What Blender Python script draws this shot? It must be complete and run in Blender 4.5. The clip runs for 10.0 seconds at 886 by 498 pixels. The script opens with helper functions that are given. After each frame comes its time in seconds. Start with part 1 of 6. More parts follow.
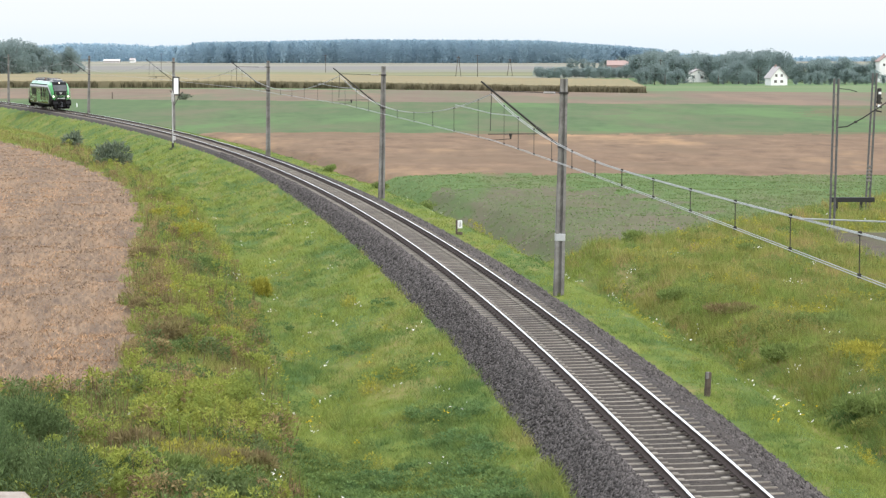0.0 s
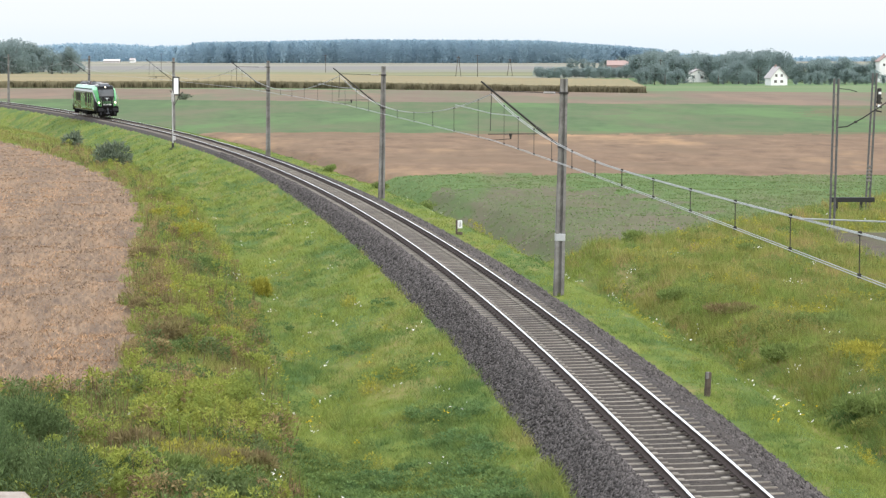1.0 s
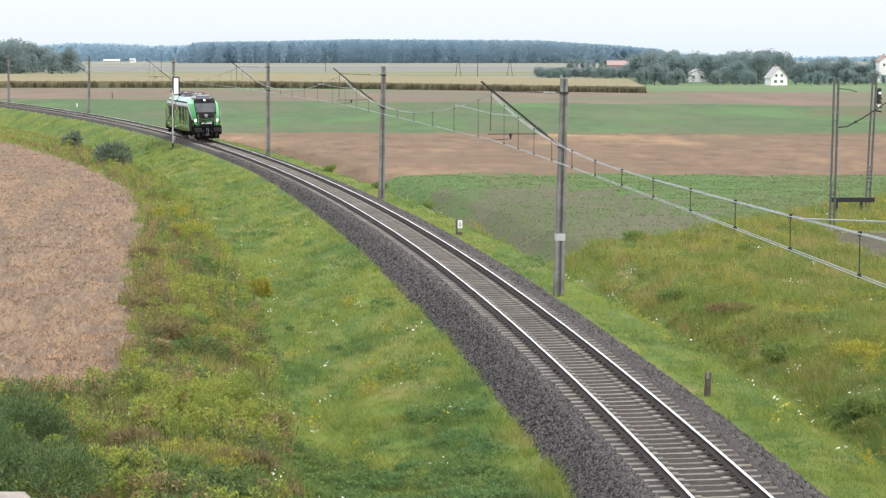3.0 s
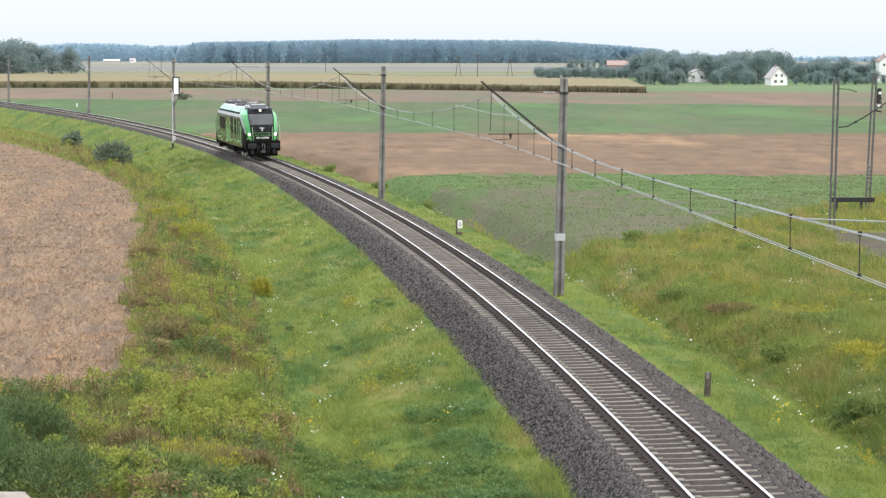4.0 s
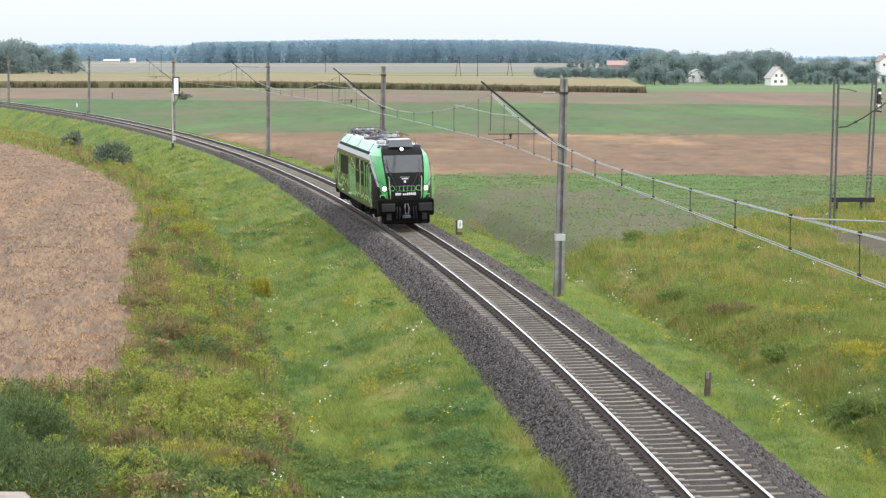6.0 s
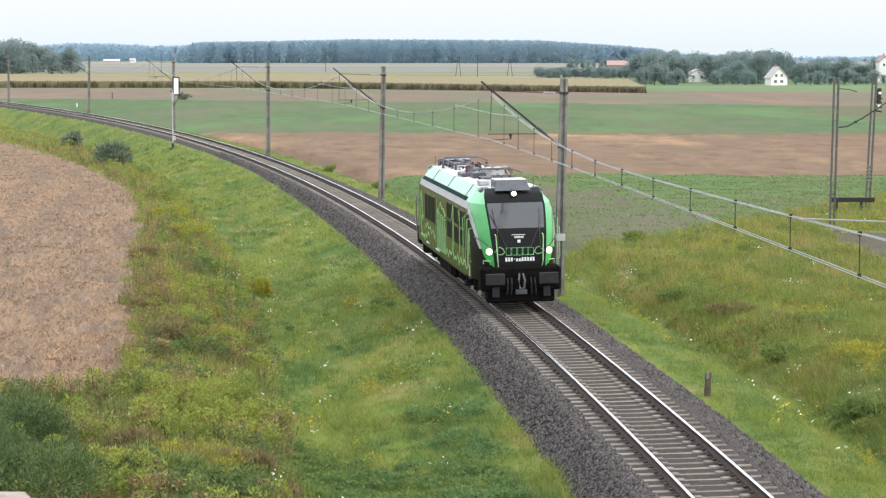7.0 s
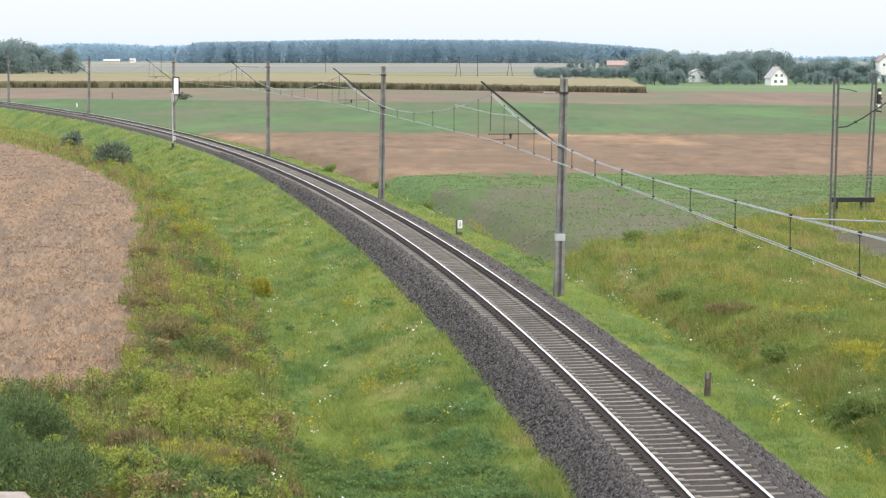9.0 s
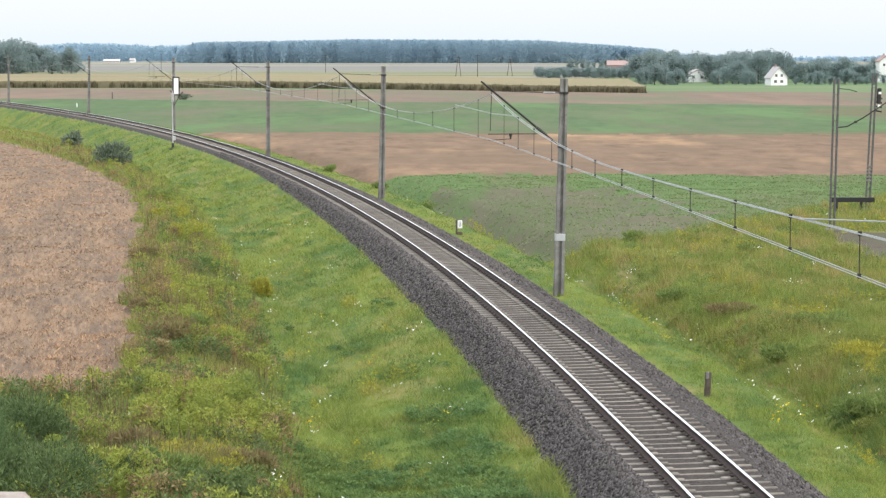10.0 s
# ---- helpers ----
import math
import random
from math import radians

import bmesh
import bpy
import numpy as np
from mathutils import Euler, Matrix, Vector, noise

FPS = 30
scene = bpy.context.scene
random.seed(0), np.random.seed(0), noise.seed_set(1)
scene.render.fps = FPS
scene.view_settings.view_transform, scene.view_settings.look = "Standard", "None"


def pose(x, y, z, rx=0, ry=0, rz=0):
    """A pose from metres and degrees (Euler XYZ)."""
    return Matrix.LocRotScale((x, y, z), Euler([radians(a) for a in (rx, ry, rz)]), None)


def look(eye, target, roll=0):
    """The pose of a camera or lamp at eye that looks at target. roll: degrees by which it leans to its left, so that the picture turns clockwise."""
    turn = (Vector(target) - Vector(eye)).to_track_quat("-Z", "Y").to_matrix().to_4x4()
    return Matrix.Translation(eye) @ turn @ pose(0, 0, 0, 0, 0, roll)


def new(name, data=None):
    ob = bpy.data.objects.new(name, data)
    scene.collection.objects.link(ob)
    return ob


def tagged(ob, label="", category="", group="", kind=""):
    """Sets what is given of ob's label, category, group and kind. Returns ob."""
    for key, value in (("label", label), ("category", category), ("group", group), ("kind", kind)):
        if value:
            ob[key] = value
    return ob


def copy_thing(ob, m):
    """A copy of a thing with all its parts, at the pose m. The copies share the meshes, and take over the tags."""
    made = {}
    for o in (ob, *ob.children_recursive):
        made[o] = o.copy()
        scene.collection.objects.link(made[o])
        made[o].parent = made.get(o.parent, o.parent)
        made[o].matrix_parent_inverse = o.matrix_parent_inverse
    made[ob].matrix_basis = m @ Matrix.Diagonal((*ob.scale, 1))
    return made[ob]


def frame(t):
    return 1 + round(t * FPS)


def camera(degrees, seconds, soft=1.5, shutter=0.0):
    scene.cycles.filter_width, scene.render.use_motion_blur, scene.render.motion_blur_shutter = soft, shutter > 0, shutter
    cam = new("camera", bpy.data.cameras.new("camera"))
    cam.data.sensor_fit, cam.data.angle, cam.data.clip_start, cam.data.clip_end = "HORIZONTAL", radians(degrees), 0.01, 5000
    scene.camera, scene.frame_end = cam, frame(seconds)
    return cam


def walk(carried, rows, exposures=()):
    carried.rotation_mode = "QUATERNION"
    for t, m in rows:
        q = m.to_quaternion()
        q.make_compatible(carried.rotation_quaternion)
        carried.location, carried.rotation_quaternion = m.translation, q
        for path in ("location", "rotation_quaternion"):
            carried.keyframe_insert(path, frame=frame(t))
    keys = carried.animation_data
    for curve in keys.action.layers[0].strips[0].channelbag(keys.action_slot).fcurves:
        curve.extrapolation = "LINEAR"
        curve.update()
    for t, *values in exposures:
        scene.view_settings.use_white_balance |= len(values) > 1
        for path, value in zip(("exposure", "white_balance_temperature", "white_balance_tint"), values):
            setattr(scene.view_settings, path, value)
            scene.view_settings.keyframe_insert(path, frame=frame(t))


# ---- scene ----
EYE_Z = 8.734
cam = camera(22.628, 10.0, soft=1.3, shutter=0.0)
STAND = pose(0, 0, EYE_Z, 90 - 5.2057, 0, 0)
walk(cam, [(0.0, STAND), (10.0, STAND)], exposures=((0.0, 0.0, 6180, 10), (10.0, 0.0, 6180, 10)))

# ---- light: bright hazy overcast day, weak sun from the right behind the camera ----
SUN_EL, SUN_AZ = 42.0, 118.0
world = bpy.data.worlds.new("overcast_sky")
scene.world = world
world.use_nodes = True
wn, wl = world.node_tree.nodes, world.node_tree.links
wn.clear()
sky = wn.new("ShaderNodeTexSky")
sky.sky_type = "NISHITA"
sky.sun_disc = False
sky.sun_elevation, sky.sun_rotation = radians(SUN_EL), radians(SUN_AZ)
sky.dust_density, sky.air_density, sky.ozone_density = 6.0, 1.2, 1.5
b_sky = wn.new("ShaderNodeBackground")
b_sky.inputs["Strength"].default_value = 0.05
b_cloud = wn.new("ShaderNodeBackground")
b_cloud.inputs["Strength"].default_value = 1.0
# cloud cover: pale blue haze low down, white above it, brightest overhead
w_tc = wn.new("ShaderNodeTexCoord")
w_sep = wn.new("ShaderNodeSeparateXYZ")
w_ramp = wn.new("ShaderNodeValToRGB")
w_gain = wn.new("ShaderNodeMix")
w_gain.data_type, w_gain.blend_type = "RGBA", "MULTIPLY"
w_gain.inputs["Factor"].default_value = 1.0
w_gain.inputs["B"].default_value = (2.0, 2.0, 2.0, 1)
for i, (at, c) in enumerate(((0.0, (0.435, 0.468, 0.482)), (0.012, (0.475, 0.485, 0.488)), (0.022, (0.485, 0.49, 0.493)), (0.4, (0.92, 0.93, 0.94)))):
    e = w_ramp.color_ramp.elements[i] if i < 2 else w_ramp.color_ramp.elements.new(at)
    e.position, e.color = at, (*c, 1)
wl.new(w_tc.outputs["Generated"], w_sep.inputs[0])
wl.new(w_sep.outputs["Z"], w_ramp.inputs["Fac"])
wl.new(w_ramp.outputs["Color"], w_gain.inputs["A"])
wl.new(w_gain.outputs["Result"], b_cloud.inputs["Color"])
w_add = wn.new("ShaderNodeAddShader")
w_out = wn.new("ShaderNodeOutputWorld")
wl.new(sky.outputs[0], b_sky.inputs["Color"])
wl.new(b_sky.outputs[0], w_add.inputs[0])
wl.new(b_cloud.outputs[0], w_add.inputs[1])
wl.new(w_add.outputs[0], w_out.inputs["Surface"])
sun_data = bpy.data.lights.new("sun", "SUN")
sun_data.energy, sun_data.angle, sun_data.color = 1.5, radians(24), (1.0, 0.95, 0.86)
sun = new("sun", sun_data)
_az, _el = radians(SUN_AZ), radians(SUN_EL)
SUN_DIR = Vector((math.sin(_az) * math.cos(_el), math.cos(_az) * math.cos(_el), math.sin(_el)))
sun.matrix_world = look(SUN_DIR * 60, (0, 0, 0))


# ---- materials ----
def material(name, c1, c2, scale=3.0, c3=None, scale3=0.25, rough=0.85, metal=0.0, bump=0.3, bump_scale=None,
             island=0.0, obj_random=0.0, coat=0.0, spec=None, emit=None, translucent=0.0, stretch=(1, 1, 1), lo=0.35, hi=0.65, lo3=0.42, hi3=0.62, c4=None, scale4=0.5, lo4=0.53, hi4=0.64, turn=0.0):
    """Two colours mixed by fine noise, a third by coarse noise; bump from the fine one."""
    m = bpy.data.materials.new(name)
    m.use_nodes = True
    n, l = m.node_tree.nodes, m.node_tree.links
    p = n["Principled BSDF"]
    p.inputs["Roughness"].default_value = rough
    p.inputs["Metallic"].default_value = metal
    p.inputs["Specular IOR Level"].default_value = spec if spec is not None else (0.06 if rough > 0.55 else 0.45)
    p.inputs["Coat Weight"].default_value = coat
    p.inputs["Coat Roughness"].default_value = 0.08
    tc = n.new("ShaderNodeTexCoord")
    mp = n.new("ShaderNodeMapping")
    mp.inputs["Scale"].default_value = stretch
    rows = n.new("ShaderNodeMapping")
    rows.inputs["Rotation"].default_value = (0, 0, turn)
    l.new(tc.outputs["Object"], rows.inputs["Vector"])
    l.new(rows.outputs[0], mp.inputs["Vector"])

    def noise_ramp(sc, a, b, detail=6.0):
        t = n.new("ShaderNodeTexNoise")
        t.inputs["Scale"].default_value = sc
        t.inputs["Detail"].default_value = detail
        t.inputs["Roughness"].default_value = 0.7
        l.new(mp.outputs[0], t.inputs["Vector"])
        r = n.new("ShaderNodeMapRange")
        r.inputs["From Min"].default_value, r.inputs["From Max"].default_value = a, b
        l.new(t.outputs["Fac"], r.inputs["Value"])
        return t, r.outputs[0]

    t1, f1 = noise_ramp(scale, lo, hi)
    mix = n.new("ShaderNodeMix")
    mix.data_type = "RGBA"
    mix.inputs["A"].default_value, mix.inputs["B"].default_value = (*c1, 1), (*c2, 1)
    l.new(f1, mix.inputs["Factor"])
    out = mix.outputs["Result"]
    if c3:
        _, f3 = noise_ramp(scale3, lo3, hi3, 4.0)
        m3 = n.new("ShaderNodeMix")
        m3.data_type = "RGBA"
        m3.inputs["B"].default_value = (*c3, 1)
        l.new(out, m3.inputs["A"])
        l.new(f3, m3.inputs["Factor"])
        out = m3.outputs["Result"]
    if c4:
        _, f4 = noise_ramp(scale4, lo4, hi4, 5.0)
        m4 = n.new("ShaderNodeMix")
        m4.data_type = "RGBA"
        m4.inputs["B"].default_value = (*c4, 1)
        l.new(out, m4.inputs["A"])
        l.new(f4, m4.inputs["Factor"])
        out = m4.outputs["Result"]
    if island or obj_random:
        g = n.new("ShaderNodeNewGeometry") if island else n.new("ShaderNodeObjectInfo")
        amount = island or obj_random
        r = n.new("ShaderNodeMapRange")
        r.inputs["To Min"].default_value, r.inputs["To Max"].default_value = 1 - amount, 1 + amount
        l.new(g.outputs["Random Per Island" if island else "Random"], r.inputs["Value"])
        hs = n.new("ShaderNodeHueSaturation")
        l.new(out, hs.inputs["Color"])
        l.new(r.outputs[0], hs.inputs["Value"])
        out = hs.outputs[0]
    l.new(out, p.inputs["Base Color"])
    if bump:
        tb = t1
        if bump_scale:
            tb, _ = noise_ramp(bump_scale, 0.3, 0.7)
        bp = n.new("ShaderNodeBump")
        bp.inputs["Strength"].default_value = bump
        bp.inputs["Distance"].default_value = 0.05
        l.new(tb.outputs["Fac"], bp.inputs["Height"])
        l.new(bp.outputs[0], p.inputs["Normal"])
    if emit:
        p.inputs["Emission Color"].default_value = (*emit[:3], 1)
        p.inputs["Emission Strength"].default_value = emit[3]
    if translucent:
        tr = n.new("ShaderNodeBsdfTranslucent")
        l.new(out, tr.inputs["Color"])
        ms = n.new("ShaderNodeMixShader")
        ms.inputs[0].default_value = translucent
        l.new(p.outputs[0], ms.inputs[1])
        l.new(tr.outputs[0], ms.inputs[2])
        l.new(ms.outputs[0], n["Material Output"].inputs["Surface"])
    return m


M = {}
M["verge"] = material("verge_soil_grass", (0.105, 0.145, 0.026), (0.165, 0.19, 0.04), 1.6, (0.07, 0.12, 0.035), 0.3, stretch=(1, 0.38, 1), bump=0.7, bump_scale=7, c4=(0.19, 0.175, 0.06), scale4=0.55)
M["bank"] = material("rough_bank", (0.13, 0.145, 0.036), (0.20, 0.18, 0.06), 1.4, (0.11, 0.145, 0.035), 0.4, stretch=(1, 0.38, 1), bump=0.6, bump_scale=7, c4=(0.23, 0.185, 0.08), scale4=0.6)
M["stubble"] = material("stubble_field", (0.095, 0.068, 0.05), (0.25, 0.176, 0.116), 5.0, (0.145, 0.107, 0.079), 0.8, bump=0.9, bump_scale=8, stretch=(1, 0.12, 1), lo=0.36, hi=0.6, lo3=0.45, hi3=0.7, c4=(0.27, 0.178, 0.108), scale4=0.7, lo4=0.53, hi4=0.72, turn=-0.16)
M["beet"] = material("young_green_crop", (0.08, 0.13, 0.044), (0.105, 0.155, 0.054), 0.9, (0.125, 0.125, 0.065), 0.16, bump=0.4, stretch=(1, 0.22, 1), lo3=0.48, hi3=0.68)
M["sparse"] = material("sparse_crop_on_soil", (0.10, 0.095, 0.06), (0.085, 0.11, 0.045), 0.8, (0.125, 0.105, 0.075), 0.12, bump=0.5, stretch=(1, 0.25, 1), c4=(0.085, 0.125, 0.045), scale4=0.22)
M["tilled"] = material("harvested_field", (0.115, 0.078, 0.052), (0.225, 0.15, 0.096), 1.3, (0.15, 0.105, 0.068), 0.35, bump=0.6, stretch=(0.3, 0.14, 1), lo=0.32, hi=0.7, lo3=0.44, hi3=0.66, c4=(0.30, 0.195, 0.11), scale4=0.16, lo4=0.54, hi4=0.68)
M["green2"] = material("green_crop_far", (0.064, 0.104, 0.046), (0.09, 0.128, 0.057), 0.7, (0.12, 0.118, 0.07), 0.09, bump=0.3, stretch=(0.5, 0.1, 1), lo3=0.46, hi3=0.66, c4=(0.095, 0.155, 0.06), scale4=0.12, lo4=0.5, hi4=0.65)
M["tan2"] = material("tan_field_far", (0.14, 0.106, 0.08), (0.18, 0.138, 0.10), 0.4, (0.125, 0.13, 0.08), 0.1, bump=0.3, stretch=(0.3, 0.06, 1), lo3=0.46, hi3=0.62, c4=(0.195, 0.135, 0.098), scale4=0.15)
M["green3"] = material("meadow_far", (0.08, 0.15, 0.06), (0.11, 0.175, 0.075), 0.08, (0.14, 0.175, 0.09), 0.01, bump=0.2, stretch=(0.3, 1, 1))
# Haze over the farthest fields is put into their pale and grey colours.
M["pale"] = material("hazed_pale_fields", (0.195, 0.185, 0.14), (0.16, 0.17, 0.14), 0.012, (0.26, 0.245, 0.195), 0.006, bump=0.0, stretch=(0.08, 1, 1))
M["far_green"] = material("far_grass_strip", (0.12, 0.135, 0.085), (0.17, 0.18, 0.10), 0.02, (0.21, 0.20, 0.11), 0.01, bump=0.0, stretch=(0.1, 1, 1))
M["far_grey"] = material("hazed_grey_field", (0.165, 0.16, 0.15), (0.20, 0.19, 0.175), 0.02, bump=0.0, stretch=(0.1, 1, 1))
M["scrub"] = material("brown_scrub_strip", (0.095, 0.09, 0.05), (0.13, 0.11, 0.065), 0.5, (0.11, 0.13, 0.06), 0.1, bump=0.6)
M["ballast"] = material("crushed_stone", (0.032, 0.029, 0.028), (0.105, 0.095, 0.09), 11, (0.07, 0.06, 0.053), 0.5, bump=1.0, bump_scale=11)
M["crib"] = material("crib_stone", (0.032, 0.028, 0.026), (0.095, 0.083, 0.073), 11, (0.07, 0.06, 0.052), 0.5, bump=1.0, bump_scale=11)
M["stone"] = material("ballast_stone", (0.055, 0.05, 0.048), (0.12, 0.108, 0.102), 20, bump=0, island=0.6)
M["sleeper"] = material("sleeper_concrete", (0.22, 0.20, 0.172), (0.31, 0.283, 0.245), 6, (0.18, 0.158, 0.13), 1.2, bump=0.3, obj_random=0.18)
M["rail_top"] = material("polished_rail_head", (0.88, 0.88, 0.88), (0.95, 0.95, 0.95), 3, rough=0.16, metal=1.0, bump=0)
M["rail_side"] = material("rusty_rail_web", (0.055, 0.044, 0.04), (0.10, 0.078, 0.07), 8, rough=0.8, bump=0.2)
M["grass"] = material("grass_blades", (0.19, 0.245, 0.056), (0.275, 0.305, 0.08), 0.8, (0.115, 0.185, 0.062), 0.32, rough=0.6, bump=0, stretch=(1, 0.38, 1), island=0.28, translucent=0.4, lo3=0.47, hi3=0.62, c4=(0.31, 0.285, 0.10), scale4=0.5, lo4=0.55, hi4=0.68)
M["weed"] = material("dry_weed_blades", (0.24, 0.26, 0.063), (0.32, 0.285, 0.105), 0.7, (0.19, 0.245, 0.06), 0.4, rough=0.7, bump=0, stretch=(1, 0.38, 1), island=0.3, translucent=0.35, c4=(0.34, 0.265, 0.12), scale4=0.6)
M["straw"] = material("stubble_straw", (0.36, 0.25, 0.16), (0.17, 0.12, 0.085), 2.0, (0.40, 0.25, 0.14), 0.3, rough=0.8, bump=0, island=0.45, stretch=(1, 0.09, 1), turn=-0.16)
M["flower"] = material("white_flower_heads", (0.75, 0.74, 0.68), (0.85, 0.84, 0.78), 9, bump=0)
M["flower_yellow"] = material("yellow_flower_heads", (0.55, 0.42, 0.03), (0.65, 0.5, 0.05), 9, bump=0)
M["concrete"] = material("weathered_concrete", (0.19, 0.185, 0.17), (0.27, 0.26, 0.245), 5, (0.14, 0.13, 0.12), 0.9, bump=0.2)
M["steel"] = material("galvanised_steel", (0.17, 0.175, 0.18), (0.25, 0.255, 0.26), 6, rough=0.5, metal=0.5, bump=0.05)
M["mast_steel"] = material("weathered_mast_steel", (0.085, 0.085, 0.085), (0.15, 0.145, 0.14), 6, rough=0.6, metal=0.2, bump=0.05)
M["post_grey"] = material("weathered_white_paint", (0.42, 0.42, 0.41), (0.55, 0.55, 0.54), 5, (0.33, 0.32, 0.31), 0.8, rough=0.6, bump=0.05)
M["dark_steel"] = material("dark_painted_steel", (0.035, 0.035, 0.035), (0.06, 0.055, 0.05), 8, rough=0.6, bump=0.1)
M["wire"] = material("worn_copper_wire", (0.30, 0.32, 0.32), (0.38, 0.39, 0.38), 4, rough=0.5, metal=0.3, bump=0)
M["black"] = material("black_enamel", (0.012, 0.012, 0.013), (0.02, 0.02, 0.02), 5, rough=0.4, bump=0)
M["white_paint"] = material("white_paint", (0.74, 0.74, 0.73), (0.82, 0.82, 0.81), 4, rough=0.5, bump=0.05)
M["wood"] = material("tarred_wood", (0.07, 0.055, 0.045), (0.12, 0.10, 0.08), 6, rough=0.85, bump=0.3)
M["bark"] = material("bark", (0.06, 0.05, 0.04), (0.11, 0.095, 0.08), 8, rough=0.9, bump=0.4)
# Leaf colour of the far trees, with pale bluish haze mixed into the green.
M["leaf"] = material("haze_tinted_tree_leaves", (0.205, 0.27, 0.255), (0.27, 0.335, 0.31), 0.25, (0.235, 0.285, 0.295), 0.06, rough=0.8, bump=0, island=0.12, translucent=0.55)
M["leaf_grey"] = material("willow_leaves", (0.12, 0.155, 0.105), (0.18, 0.21, 0.15), 1.2, rough=0.7, bump=0, island=0.35, translucent=0.3)
# Far woods: the bluish haze of distance is put into the leaf colours.
M["far_forest"] = material("haze_blue_forest", (0.27, 0.375, 0.45), (0.29, 0.395, 0.465), 0.03, (0.30, 0.40, 0.45), 0.008, rough=1.0, bump=0, island=0.02, spec=0.0, translucent=0.5)
M["far_ridge"] = material("haze_blue_ridge", (0.32, 0.44, 0.52), (0.36, 0.48, 0.56), 0.01, rough=1.0, bump=0, island=0.03, spec=0.0, translucent=0.5)
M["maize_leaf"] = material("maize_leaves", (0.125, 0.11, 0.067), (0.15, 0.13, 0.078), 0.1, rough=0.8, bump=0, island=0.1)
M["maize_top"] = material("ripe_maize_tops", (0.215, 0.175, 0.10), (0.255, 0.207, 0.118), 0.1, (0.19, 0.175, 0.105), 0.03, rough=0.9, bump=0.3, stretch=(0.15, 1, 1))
M["render_wall"] = material("white_house_render", (0.74, 0.74, 0.72), (0.80, 0.80, 0.78), 2, bump=0.05)
M["roof_grey"] = material("weathered_roof_sheet", (0.42, 0.39, 0.38), (0.50, 0.46, 0.45), 2, bump=0.2)
# Red roof tiles, paled in colour for the haze over the village.
M["roof_red"] = material("haze_paled_roof_tiles", (0.32, 0.235, 0.215), (0.38, 0.28, 0.255), 1, bump=0.2)
M["pane"] = material("window_glass_dark", (0.006, 0.006, 0.007), (0.010, 0.010, 0.010), 2, rough=0.5, bump=0, spec=0.04)
M["house_pane"] = material("house_window_glass", (0.09, 0.08, 0.075), (0.13, 0.115, 0.105), 2, rough=0.4, bump=0)
# locomotive
M["green"] = material("bright_green_enamel", (0.03, 0.32, 0.06), (0.04, 0.36, 0.07), 1, rough=0.35, bump=0, coat=0.6)
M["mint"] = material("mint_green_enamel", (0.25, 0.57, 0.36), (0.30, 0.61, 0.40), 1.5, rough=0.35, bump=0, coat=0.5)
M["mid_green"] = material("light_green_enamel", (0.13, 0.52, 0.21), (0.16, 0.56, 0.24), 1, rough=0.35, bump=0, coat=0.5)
M["olive"] = material("dark_olive_enamel", (0.036, 0.049, 0.015), (0.048, 0.062, 0.020), 0.8, rough=0.25, bump=0, spec=0.5)
M["line"] = material("light_green_film", (0.27, 0.50, 0.20), (0.36, 0.60, 0.29), 2, rough=0.5, bump=0)
M["roof_white"] = material("dusty_white_roof", (0.58, 0.57, 0.57), (0.66, 0.65, 0.65), 1.3, (0.48, 0.465, 0.455), 0.7, rough=0.5, bump=0.05)
M["silver"] = material("silver_band_enamel", (0.42, 0.43, 0.44), (0.50, 0.51, 0.52), 2, rough=0.35, metal=0.3, bump=0)
M["dark_green"] = material("dark_green_grille", (0.006, 0.026, 0.017), (0.010, 0.036, 0.022), 6, rough=0.7, bump=0, spec=0.05)
M["nose_black"] = material("nose_black_enamel", (0.005, 0.005, 0.005), (0.008, 0.008, 0.008), 2, rough=0.35, bump=0, spec=0.12)
M["glass"] = material("tinted_windscreen", (0.028, 0.032, 0.032), (0.036, 0.04, 0.039), 1, rough=0.05, bump=0, spec=0.9)
M["under"] = material("bogie_grime", (0.003, 0.003, 0.003), (0.010, 0.009, 0.008), 5, rough=0.8, bump=0.3, spec=0.04)
M["pod_grey"] = material("pod_grey_enamel", (0.06, 0.065, 0.075), (0.08, 0.085, 0.095), 2, rough=0.4, bump=0)
M["dark_grey"] = material("dark_grey_steel", (0.016, 0.016, 0.018), (0.026, 0.026, 0.028), 4, rough=0.5, bump=0.1, spec=0.2)
M["pale_concrete"] = material("pale_concrete", (0.31, 0.265, 0.23), (0.38, 0.33, 0.29), 5, (0.26, 0.22, 0.19), 0.9, bump=0.2)
M["lamp_rim"] = material("amber_lamp_rim", (0.5, 0.38, 0.14), (0.55, 0.42, 0.18), 3, rough=0.4, metal=0.3, bump=0)
M["soil_dark"] = material("dark_soil_patch", (0.065, 0.053, 0.045), (0.11, 0.092, 0.072), 3, (0.09, 0.088, 0.05), 0.5, bump=0.8)
M["bright_metal"] = material("worn_bright_metal", (0.45, 0.43, 0.40), (0.58, 0.56, 0.53), 6, rough=0.4, metal=0.7, bump=0.1)
M["red_insulator"] = material("brown_red_insulator", (0.075, 0.016, 0.014), (0.11, 0.022, 0.018), 6, rough=0.35, bump=0)
M["lamp"] = material("lit_headlamp", (0.9, 0.85, 0.7), (0.9, 0.85, 0.7), 1, bump=0, emit=(1.0, 0.88, 0.66, 4.0))
M["marking"] = material("white_marking_film", (0.62, 0.64, 0.62), (0.72, 0.73, 0.71), 3, rough=0.5, bump=0)


